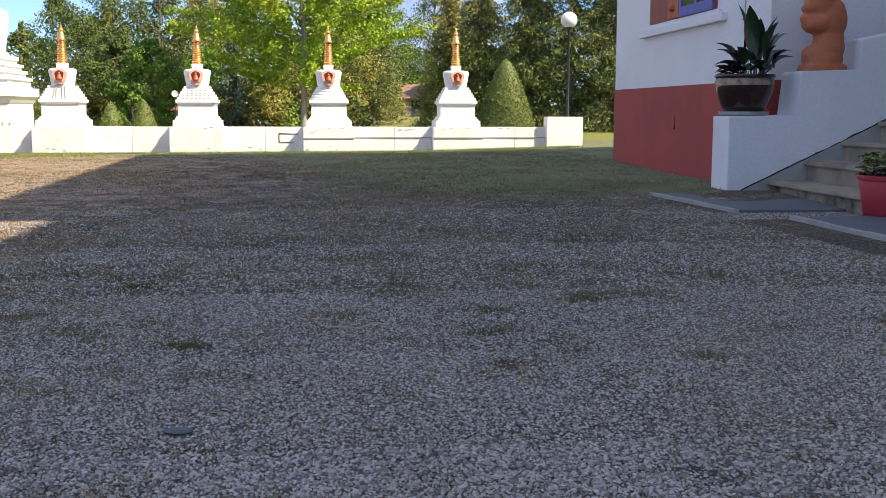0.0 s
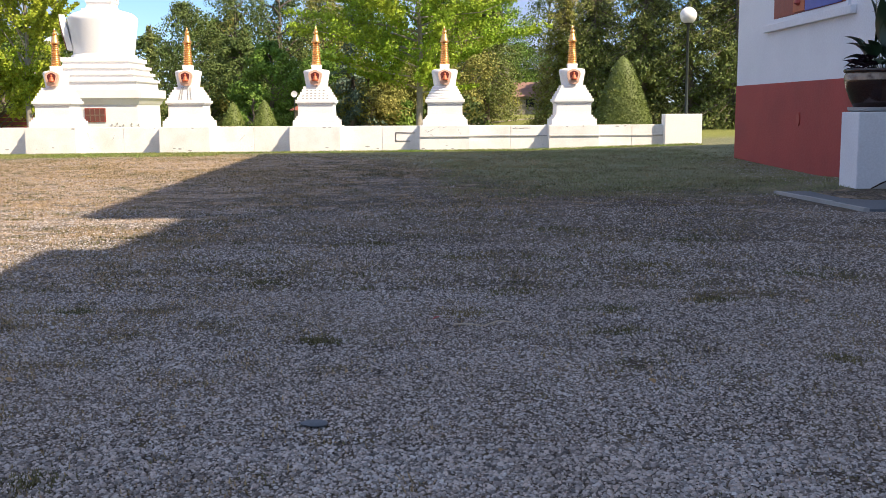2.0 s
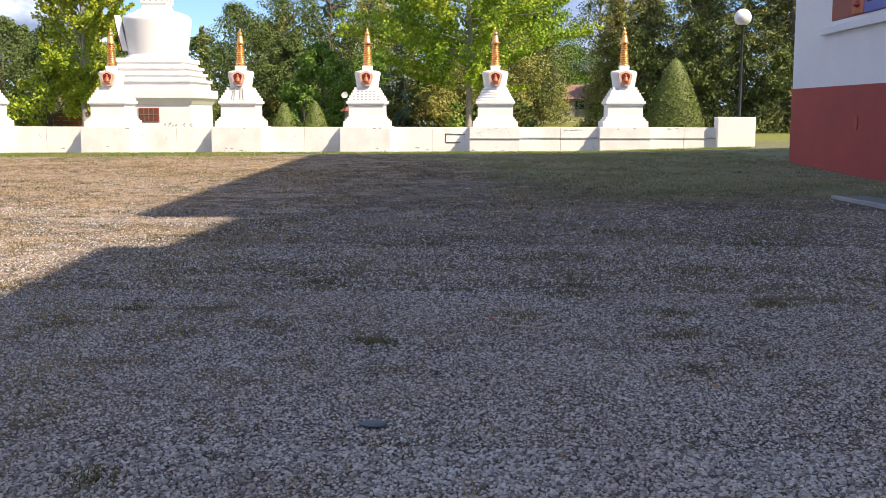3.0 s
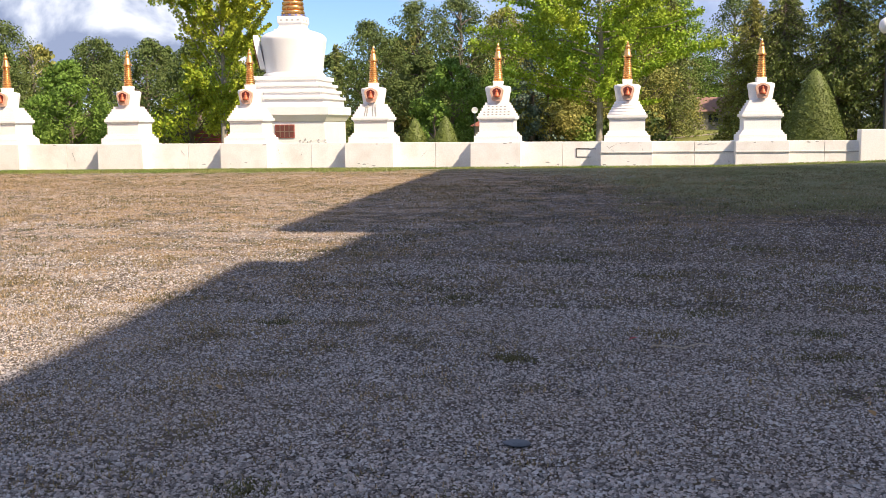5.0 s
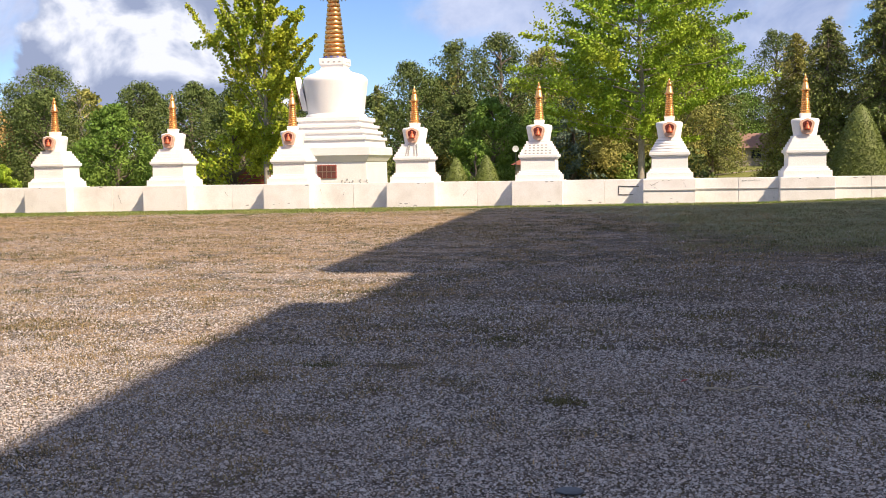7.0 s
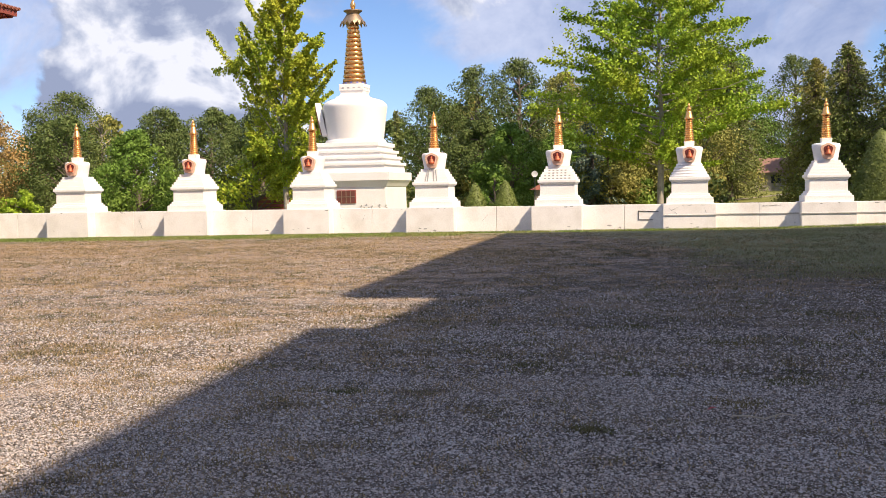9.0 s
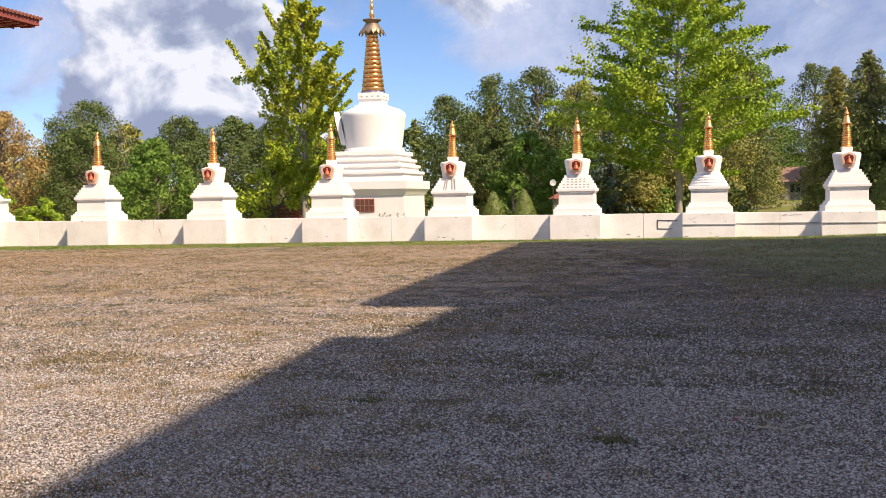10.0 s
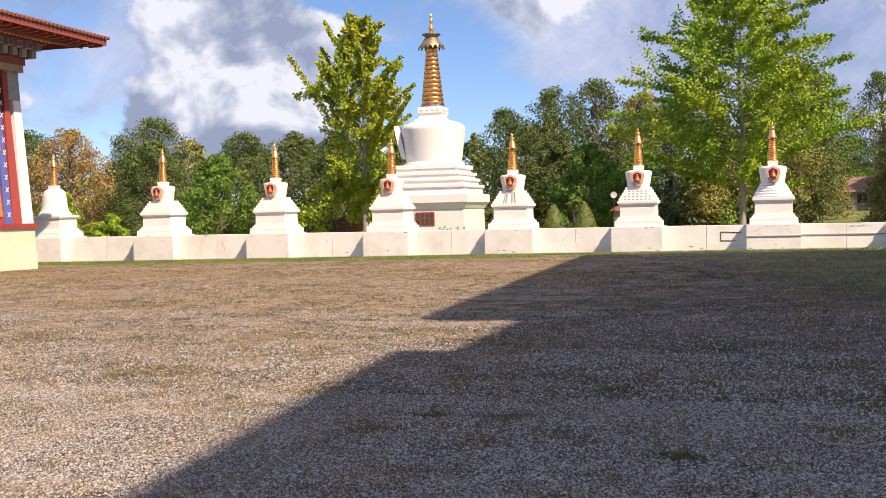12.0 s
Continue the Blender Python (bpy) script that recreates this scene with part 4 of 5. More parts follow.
def build_hall():
    t = thing("painted_hall", "lit hall with cream base, painted panels and deep eaves", "building", kind="structure")
    X, Y1, Y0 = -19.8, 26.15, 12.0

    def slab(name, x_out, ya, yb, z0, z1, m, lean=0.0, label="", parent=None):
        """A piece of the wall's facing; its upper end leans back by lean."""
        bm = bmesh.new()
        vs = [bm.verts.new(v) for v in ((X - 1.0, ya, z0), (X + x_out, ya, z0), (X + x_out, yb, z0), (X - 1.0, yb, z0),
                                        (X - 1.0, ya, z1), (X + x_out - lean, ya, z1), (X + x_out - lean, yb - lean, z1), (X - 1.0, yb - lean, z1))]
        for f in ((0, 3, 2, 1), (4, 5, 6, 7), (0, 1, 5, 4), (1, 2, 6, 5), (2, 3, 7, 6), (3, 0, 4, 7)):
            bm.faces.new([vs[i] for i in f])
        return part(name, bm, m, parent or t, label)

    core = boxed(X - 9.0, X - 1.0, Y0, Y1 - 0.05, -0.3, 6.35)
    part("wall", core, WHITE, t)
    slab("base", 0.05, Y0, Y1 + 0.02, -0.3, 0.42, CREAM)
    slab("base", 0.02, Y0, Y1, 0.42, 1.08, CREAM)
    slab("ledge", 0.10, Y0, Y1 + 0.08, 1.08, 1.20, RED_TRIM, label="red painted ledge")
    slab("pilaster", 0.0, Y1 - 0.50, Y1 - 0.02, 1.20, 4.62, WHITE, 0.17)
    slab("pilaster", -0.17, Y1 - 0.67, Y1 - 0.19, 4.62, 5.42, CEMENT, 0.03, "grey upper pilaster")
    slab("red_band", -0.015, Y1 - 0.88, Y1 - 0.501, 1.20, 5.42, RED, 0.20)
    slab("panel_frame", -0.02, Y1 - 1.22, Y1 - 0.881, 1.20, 5.42, BLUE, 0.20, "blue painted frame with pale crosses")
    slab("red_band", -0.03, Y0, Y1 - 1.222, 1.20, 5.42, RED, 0.20)
    for k in range(5):
        for z0, z1 in ((1.40, 3.05), (3.20, 5.15)):
            yb = Y1 - 1.30 - k * 1.5
            pa = slab("painted_panel", 0.0, yb - 1.1, yb, z0, z1, ORANGE, 0.10, "orange painted panel with blue centre")
            slab("panel_centre", 0.012, yb - 0.85, yb - 0.22, z0 + 0.25, z1 - 0.25, BLUE, 0.09, parent=pa)
    for k in range(11):
        z = 1.45 + 0.34 * k
        for s in (-1, 1):
            bm = bmesh.new()
            tube(bm, (X - 0.020 - 0.016 * k, Y1 - 1.08, z - 0.06 * s), (X - 0.020 - 0.016 * k, Y1 - 0.98, z + 0.06 * s), 0.014, 0.014, 5)
            part("cross", bm, WHITE, t)
    slab("beam", -0.10, Y0, Y1 - 0.10, 5.42, 5.62, WOOD_BEIGE, label="beige and brown moulded beam")
    slab("beam", -0.06, Y0, Y1 - 0.06, 5.62, 5.82, WOOD_RED)
    for k in range(14):
        yb = Y1 + 0.14 - k * 0.40
        slab("bracket", 0.16, yb - 0.20, yb, 5.83, 6.03, CEMENT, label="carved grey bracket")
        slab("bracket", 0.30, yb - 0.16, yb + 0.06, 6.04, 6.22, CEMENT, label="carved grey bracket")
        slab("bracket_face", 0.31, yb - 0.12, yb + 0.02, 6.07, 6.18, BLUE, label="blue painted bracket end")
    slab("cornice", 0.05, Y0, Y1 + 0.05, 5.82, 6.22, NICHE_RED)
    slab("cornice", 0.36, Y0, Y1 + 0.36, 6.22, 6.28, WOOD_RED)
    for k in range(38):
        yb = Y1 + 0.43 - k * 0.17
        slab("dentil", 0.43, yb - 0.09, yb, 6.285, 6.36, CREAM)
    slab("cornice", 0.40, Y0, Y1 + 0.40, 6.282, 6.365, NICHE_RED)
    # eaves in two layers: an inner board that dips outward, and above it the tiled roof edge
    ex, ey = X + 1.48, Y1 + 1.48
    z0 = 6.27
    inner = bmesh.new()
    vs = [inner.verts.new(v) for v in ((X - 1, Y0, 6.62), (X + 1.05, Y0, 6.18), (X + 1.05, Y1 + 1.05, 6.18), (X - 1, Y1 + 1.05, 6.62),
                                       (X - 1, Y0, 6.72), (X + 1.05, Y0, 6.34), (X + 1.05, Y1 + 1.05, 6.34), (X - 1, Y1 + 1.05, 6.72))]
    for f in ((0, 3, 2, 1), (4, 5, 6, 7), (0, 1, 5, 4), (1, 2, 6, 5), (2, 3, 7, 6), (3, 0, 4, 7)):
        inner.faces.new([vs[i] for i in f])
    part("inner_eave", inner, WOOD_RED, t, "dark red lower eave board")
    roof = bmesh.new()
    vs = [roof.verts.new(v) for v in ((X - 9, Y0, z0 + 0.9), (ex, Y0, z0 + 0.08), (ex, ey, z0 + 0.08), (X - 9, ey, z0 + 0.9),
                                      (X - 9, Y0, z0 + 1.05), (ex, Y0, z0 + 0.2), (ex, ey, z0 + 0.2), (X - 9, ey, z0 + 1.05))]
    for f in ((0, 3, 2, 1), (4, 5, 6, 7), (0, 1, 5, 4), (1, 2, 6, 5), (2, 3, 7, 6), (3, 0, 4, 7)):
        roof.faces.new([vs[i] for i in f])
    part("soffit", roof, WOOD_RED, t)
    part("fascia", boxed(ex, ex + 0.05, Y0, ey + 0.05, z0 + 0.04, z0 + 0.20), WOOD_RED, t, "dark red fascia board")
    part("fascia", boxed(X - 9, ex - 0.002, ey, ey + 0.05, z0 + 0.04, z0 + 0.20), WOOD_RED, t, "dark red fascia board")
    part("roofing", boxed(X - 9, ex + 0.09, Y0, ey + 0.09, z0 + 0.202, z0 + 0.235), TILE_RED, t)
    for k in range(46):
        y = ey + 0.06 - k * 0.17
        part("roof_tile", tube(bmesh.new(), (ex - 0.5, y, z0 + 0.29), (ex + 0.13, y, z0 + 0.245), 0.045, 0.045, 10), TILE_RED, t)
    for k in range(20):
        y = ey - 0.12 - k * 0.36
        part("rafter", boxed(X + 1.06, ex - 0.01, y - 0.05, y + 0.05, z0 - 0.02, z0 + 0.079), WOOD_RED, t)


build_hall()

# ---- street lamp ----


def build_lamp(x, y):
    t = thing("street_lamp", "white globe lamp on a slim dark pole", "street lamp", at=spot(x, y, rise(x, y).item()))
    smooth(part("pole", lathe(bmesh.new(), [(0.06, 0), (0.06, 0.5), (0.042, 0.55), (0.038, 3.36), (0.055, 3.38), (0.055, 3.44)], 16), POLE, t), 50)
    smooth(part("collar", lathe(bmesh.new(), [(0.08, 3.42), (0.12, 3.46), (0.12, 3.50)], 20), POLE, t), 50)
    bm = lathe(bmesh.new(), [(0.245 * math.sin(math.pi * k / 18), 3.69 - 0.245 * math.cos(math.pi * k / 18)) for k in range(1, 19)], 36)
    smooth(part("globe", bm, GLOBE, t, "white opal globe"), 60)


build_lamp(7.36, 31.9)

# ---- trees ----


def leaves(points, size, aspect=0.6, jitter=0.35, up=0.3, out=None):
    """A four-cornered leaf at each point, turned at random or mostly along out, as arrays of corners and faces."""
    n = len(points)
    d = rng.normal(size=(n, 3))
    d[:, 2] += up
    if out is not None:
        d = 0.75 * d + 1.5 * out
    d /= np.linalg.norm(d, axis=1)[:, None]
    e = np.cross(d, rng.normal(size=(n, 3)))
    e /= np.linalg.norm(e, axis=1)[:, None]
    g = np.cross(d, e)
    s = size * (1 + jitter * rng.uniform(-1, 1, n))[:, None]
    c = np.asarray(points)
    v = np.stack([c - e * s * 0.5, c - g * s * aspect * 0.5, c + e * s * 0.5, c + g * s * aspect * 0.5], 1).reshape(-1, 3)
    return v, np.arange(4 * n).reshape(-1, 4)


def broad_tree(name, label, x, y, h, r, leaf, n, size, low=0.25, lean=0.0, bark=BARK, clumps=70, peak=0.55, flat=0.8, trunk_r=None):
    """A broad-leaved tree: trunk, limbs to the clumps, and a crown of leaf clumps with gaps."""
    z0 = float(rise(x, y)) - 0.05
    t = thing(name, label, "tree", at=spot(x, y, z0))
    tr_ = trunk_r or 0.022 * h + 0.05
    bm = bmesh.new()
    spine = limb(bm, (0, 0, -0.1), (lean, 0, h * 0.82), tr_, tr_ * 0.2, 6, 0.03)
    cs = []
    for k in range(clumps):
        s = low + (0.98 - low) * (k + rng.random()) / clumps
        q = (s - low) / (1 - low)
        env = r * math.sin(math.pi * min(1, max(0.0, q) ** peak)) ** 0.75 * 0.98 + 0.05 * r
        a, rad = rng.uniform(0, 6.283), env * math.sqrt(rng.uniform(0.15, 1.0))
        cs.append((lean * s + rad * math.cos(a), rad * math.sin(a), s * h, 0.11 * r + 0.17 * env * rng.uniform(0.5, 1.3)))
    for cx, cy, cz, cr in cs[:: max(1, clumps // 34)]:
        zb = max(h * low * 0.8, cz - 0.6 * math.hypot(cx, cy) - 0.1)
        u = min(5.98, 6 * (zb + 0.1) / (h * 0.82 + 0.1))
        start = spine[int(u)].lerp(spine[int(u) + 1], u - int(u))
        limb(bm, start, (cx * 0.9, cy * 0.9, cz), tr_ * 0.28, 0.012, 3, 0.1)
    smooth(part("trunk", bm, bark, t), 60)
    pts, outward = [], []
    per = n // clumps
    for cx, cy, cz, cr in cs:
        d = rng.normal(size=(per, 3))
        d /= np.linalg.norm(d, axis=1)[:, None]
        p = d * (cr * rng.uniform(0.30, 1.12, per) ** 0.6)[:, None]
        p[:, 2] *= flat
        pts.append(p + (cx, cy, cz))
        outward.append(d)
    v, f = leaves(np.concatenate(pts), size, out=np.concatenate(outward))
    soup("crown", v, f, leaf, t)
    return t


def cone_tree(name, label, x, y, h, r, leaf, n, size, low=0.04, power=0.85, tiers=0, droop=0.25, category="tree", bark=BARK):
    """A conifer or clipped cone: leaves on drooping boughs round an upright trunk."""
    z0 = float(rise(x, y)) - 0.05
    t = thing(name, label, category, at=spot(x, y, z0))
    bm = bmesh.new()
    limb(bm, (0, 0, -0.1), (0, 0, h * 0.96), 0.02 * h + 0.03, 0.01, 5, 0.01)
    pts = []
    if tiers:
        for k in range(tiers):
            s = low + (1 - low) * (k + 0.6 * rng.random()) / tiers
            rad = r * (1 - s) ** power * rng.uniform(0.7, 1.15) + 0.05
            a = rng.uniform(0, 6.283)
            e = np.array([math.cos(a) * rad, math.sin(a) * rad, s * h - droop * rad])
            b = np.array([0, 0, s * h])
            limb(bm, b.tolist(), (e * 0.92 + b * 0.08).tolist(), 0.03, 0.008, 2, 0.05)
            m = max(6, int(n / tiers * (0.3 + 1.4 * (1 - s))))
            q = rng.uniform(0.15, 1.05, m)[:, None]
            p = b + (e - b) * q + rng.normal(size=(m, 3)) * (0.065 * rad + 0.045) * np.array([1, 1, 0.6])
            pts.append(p)
        pts = np.concatenate(pts)
    else:
        s = 1 - np.sqrt(rng.uniform(0, 1, n)) * (1 - low)
        a = rng.uniform(0, 6.283, n)
        rad = r * (1 - s) ** power * (0.93 + 0.09 * rng.random(n))
        pts = np.stack([rad * np.cos(a), rad * np.sin(a), s * h], -1)
    smooth(part("trunk", bm, bark, t), 60)
    if not tiers:
        prof = [(r * (1 - k / 12) ** power * 0.93 + 0.005, h * (low + (1 - low) * k / 12)) for k in range(13)]
        smooth(part("core", lathe(bmesh.new(), prof, 28), leaf, t), 60)
    v, f = leaves(pts, size, 0.42 if tiers else 0.6)
    soup("crown", v, f, leaf, t)
    return t


def ascending_tree(name, label, x, y, h, r, leaf, n, size, boughs=46, low=0.12, bark=PALE_BARK, angle=0.75, open_top=1.0, category="tree", tight=1.0):
    """A young tree with a straight leader and long ascending boughs clothed in leaves."""
    z0 = float(rise(x, y)) - 0.05
    t = thing(name, label, category, at=spot(x, y, z0))
    bm = bmesh.new()
    limb(bm, (0, 0, -0.1), (0.05, 0, h * 0.97), 0.010 * h + 0.03, 0.012, 6, 0.012)
    pts = []
    for k in range(boughs):
        s = low + (0.97 - low) * (k + 0.5 * rng.random()) / boughs
        a = 2.399 * k + rng.uniform(-0.4, 0.4)
        q = (s - low) / (1 - low)
        rad = r * (min(1.0, 0.45 + 2.2 * q) * (1 - q) ** 0.7 * rng.uniform(0.65, 1.15) * open_top + 0.06)
        b = Vector((0, 0, s * h))
        e = b + Vector((math.cos(a) * rad, math.sin(a) * rad, rad * angle * rng.uniform(0.4, 1.3)))
        limb(bm, b, e, 0.010 + 0.008 * rad, 0.005, 3, 0.06)
        m = int(n / boughs * (0.35 + rad / r))
        u = rng.uniform(0.12, 1.03, m) ** 0.8
        p = np.outer(1 - u, b) + np.outer(u, e)
        width = tight * (0.05 * rad + 0.06) * (1.4 - u)
        p += rng.normal(size=(m, 3)) * width[:, None] * np.array([1, 1, 0.85])
        pts.append(p)
        for _ in range(4):
            # side shoots
            u0 = rng.uniform(0.3, 0.8)
            c = np.array(b.lerp(e, u0))
            d = rng.normal(size=3)
            d[2] = abs(d[2]) * 0.8
            d = d / np.linalg.norm(d) * rad * 0.38
            mm = m // 4
            uu = rng.uniform(0, 1, mm)[:, None]
            pts.append(c + d * uu + rng.normal(size=(mm, 3)) * tight * 0.06 * (1 + rad * 0.5))
    smooth(part("trunk", bm, bark, t), 60)
    v, f = leaves(np.concatenate(pts), size, 0.85)
    soup("crown", v, f, leaf, t)
    return t


def build_trees():
    ascending_tree("ginkgo_tree", "young yellow-green tree with ascending boughs behind the wall", -15.3, 41, 9.3, 2.95, LEAF_GINKGO, 32000, 0.10, boughs=46, low=0.1, angle=1.35, tight=0.58)
    ascending_tree("lime_tree", "tall spreading yellow-green tree beyond the garden wall", -0.7, 46, 12.6, 6.2, LEAF_LIME, 50000, 0.11, boughs=70, low=0.145, angle=0.24, tight=0.62)
    # conifers beside the lawn
    for x, y, h, r in ((6.0, 50, 6.5, 1.9), (7.0, 48, 6.7, 2.2), (8.9, 46.5, 7.6, 2.2), (10.6, 45.5, 9.2, 2.2), (12.3, 44.5, 9.0, 2.3), (14.3, 44, 8.6, 2.4), (7.8, 53, 7.4, 2.4), (2.9, 61, 7.8, 2.1), (9.8, 51, 8.6, 2.5), (13.2, 49, 9.6, 2.5)):
        cone_tree("conifer", "tall dense dark green conifer beyond the lawn", x, y, h, r, NEEDLES if x != 6.0 else LEAF_OLIVE, 20000, 0.15, tiers=190, power=0.5, low=0.12 if x == 2.9 else 0.02, droop=0.5)
    cone_tree("small_conifer", "slender dark conifer behind the great stupa", -13.0, 50, 5.0, 0.95, NEEDLES, 4000, 0.16, tiers=70)
    cone_tree("blue_conifer", "pale blue-green conifer at the wood's edge", -4.0, 53, 5.8, 1.7, NEEDLES_BLUE, 5000, 0.2, tiers=80)
    cone_tree("clipped_cone", "clipped green cone shrub behind the wall", 6.05, 35.2, 2.80, 1.12, TOPIARY, 16000, 0.06, category="shrub", power=0.64)
    for x, y, h in ((-7.45, 40, 1.55), (-6.3, 40, 1.62)):
        cone_tree("clipped_cone", "small clipped green cone shrub behind the wall", x, y, h, 0.66, TOPIARY, 3600, 0.07, category="shrub", power=0.7)
    broad_tree("low_shrub", "low yellow-green bush behind the wall", -6.9, 41.2, 1.9, 0.7, LEAF_MID, 1800, 0.09, low=0.02, clumps=24)
    # trees of the wood's edge
    for x, y, h, r, m, what in ((-36.7, 52, 6.4, 2.4, LEAF_BROWN, "rusty-leaved"), (-34.6, 57, 7.2, 2.9, LEAF_DARK, "dark green"), (-32.2, 53, 5.6, 2.2, LEAF_DARK, "dark green"), (-29.2, 58, 6.1, 2.6, LEAF_DARK, "dark green"), (-25.6, 57, 5.9, 2.4, LEAF_DARK, "dark green"),
                                (-24.5, 46, 4.3, 1.7, LEAF_MID, "mid-green"), (-21.8, 55, 5.6, 2.3, LEAF_DARK, "dark green"), (-18.4, 57, 6.0, 2.4, LEAF_DARK, "dark green"), (-13.9, 61, 6.9, 2.6, LEAF_DARK, "dark green"),
                                (-11.6, 64, 8.2, 2.9, LEAF_DARK, "dark green"), (-8.5, 60, 8.2, 2.6, LEAF_DARK, "dark green"), (-6.4, 63, 7.6, 2.3, LEAF_OLIVE, "olive-green"), (-4.4, 65, 7.8, 2.3, LEAF_MID, "mid-green"),
                                (-7.5, 50, 4.2, 1.5, LEAF_MID, "mid-green"), (-9.6, 54, 4.6, 1.7, LEAF_DARK, "dark green"), (1.0, 64, 8.6, 2.5, LEAF_MID, "mid-green"), (2.0, 66, 9.4, 2.6, LEAF_DARK, "dark green"), (3.2, 69, 3.6, 1.6, LEAF_OLIVE, "olive-green"),
                                (-3.3, 54, 3.3, 1.7, LEAF_OLIVE, "olive-green"), (-1.2, 56, 3.6, 1.8, LEAF_OLIVE, "olive-green"), (-5.6, 56, 4.0, 1.8, LEAF_MID, "mid-green"), (4.9, 82, 9.8, 2.6, LEAF_MID, "mid-green"), (0.6, 58, 6.4, 2.0, LEAF_OLIVE, "olive-green"), (8.8, 84, 9.8, 2.8, LEAF_DARK, "dark green"), (-41.0, 54, 6.6, 2.7, LEAF_DARK, "dark green"), (-45.5, 57, 7.4, 3.0, LEAF_MID, "mid-green")):
        broad_tree("wood_tree", what + " bushy tree at the edge of the wood", x, y, h, r * 1.18, m, 16000, 0.13, low=0.04, clumps=120, peak=0.6)
    broad_tree("low_tree", "low yellow-leaved tree behind the wall", -17.3, 42.5, 3.4, 1.6, LEAF_GINKGO, 4000, 0.16, low=0.12, clumps=40)
    broad_tree("low_tree", "low lime-green shrub behind the wall", -32.9, 46, 2.8, 1.5, LEAF_LIME, 4000, 0.17, low=0.04, clumps=40)
    broad_tree("low_tree", "low lime-green shrub behind the wall", -30.6, 46.5, 1.7, 0.9, LEAF_LIME, 2500, 0.17, low=0.04, clumps=30)
    broad_tree("bare_tree", "thin pale tree with sparse leaves", -32.4, 57, 5.9, 1.6, LEAF_OLIVE, 700, 0.14, low=0.3, clumps=34, bark=PALE_BARK)
    # the wood behind
    for k in range(24):
        x = -62 + 3.3 * k + rng.uniform(-0.8, 0.8)
        broad_tree("far_tree", "distant tree in the wood", x, (86 if 1.5 < x < 9.5 else 72) + rng.uniform(-3, 4), rng.uniform(5.2, 7.0), rng.uniform(2.4, 3.2), (LEAF_DARK, LEAF_DARK, LEAF_MID, LEAF_OLIVE)[k % 4], 2800, 0.30, low=0.03, clumps=46, peak=0.6)
    # undergrowth at the foot of the wood
    for k in range(22):
        x = -48 + 2.3 * k + rng.uniform(-0.5, 0.5)
        if not 1.0 < x < 5.0:
            broad_tree("undergrowth", "low bush at the foot of the wood", x, 55 + rng.uniform(-2, 3), rng.uniform(1.5, 2.4), rng.uniform(1.3, 1.8), (LEAF_DARK, LEAF_OLIVE, LEAF_MID)[k % 3], 1500, 0.2, low=0.0, clumps=24)


build_trees()

# ---- beyond the wall ----
def build_far_house():
    t = thing("far_house", "distant house with red tiled roof among trees", "house", at=spot(5.6, 76, float(rise(5.6, 76))))
    part("wall", boxed(-2.2, 2.6, -1.6, 1.6, -0.2, 1.3), FAR_WALL, t)
    bm = bmesh.new()
    vs = [bm.verts.new(v) for v in ((-2.5, -1.9, 1.2), (2.9, -1.9, 1.2), (2.9, 1.9, 1.2), (-2.5, 1.9, 1.2), (-2.5, 0, 2.2), (2.9, 0, 2.2))]
    for f in ((0, 1, 5, 4), (2, 3, 4, 5), (0, 4, 3), (1, 2, 5), (0, 3, 2, 1)):
        bm.faces.new([vs[i] for i in f])
    roof = part("roof", bm, FAR_TILE, t)
    part("chimney", boxed(-0.75, -0.45, -0.2, 0.1, 1.6, 3.6), FAR_WALL, roof)
    for x in (-1.2, 0.9):
        part("window", boxed(x - 0.3, x + 0.3, -1.63, -1.601, 0.5, 1.05), GLASS_DARK, t)


build_far_house()


def build_garden_path():
    """A pale path that crosses the lawn behind the wall."""
    bm = bmesh.new()
    rows = []
    for k in range(25):
        x = 0.5 + 0.5 * k
        y = 57 + 0.8 * k
        rows.append([bm.verts.new((x, y + d, float(rise(x, y + d)) + 0.02)) for d in (-0.7, 0.7)])
    for a, b in zip(rows, rows[1:]):
        bm.faces.new((a[0], b[0], b[1], a[1]))
    p = part("garden_path", bm, STEP)
    tagged(p, "pale gravel path across the sunny lawn", "path", kind="structure")


build_garden_path()


def build_bench(x, y):
    t = thing("garden_bench", "red-brown wooden bench behind the wall", "bench", at=spot(x, y, float(rise(x, y))))
    for k in range(4):
        part("slat", boxed(-0.7, 0.7, 0.20 + 0.02 * k, 0.235 + 0.02 * k, 0.52 + 0.16 * k, 0.65 + 0.16 * k), WOOD_RED, t)
    part("seat", boxed(-0.72, 0.72, -0.3, 0.2, 0.44, 0.5), WOOD_RED, t)
    for sx in (-0.62, 0.62):
        for sy in (-0.24, 0.16):
            part("leg", boxed(sx - 0.04, sx + 0.04, sy - 0.04, sy + 0.04, 0, 0.44), WOOD_RED, t)


build_bench(-16.5, 42.5)


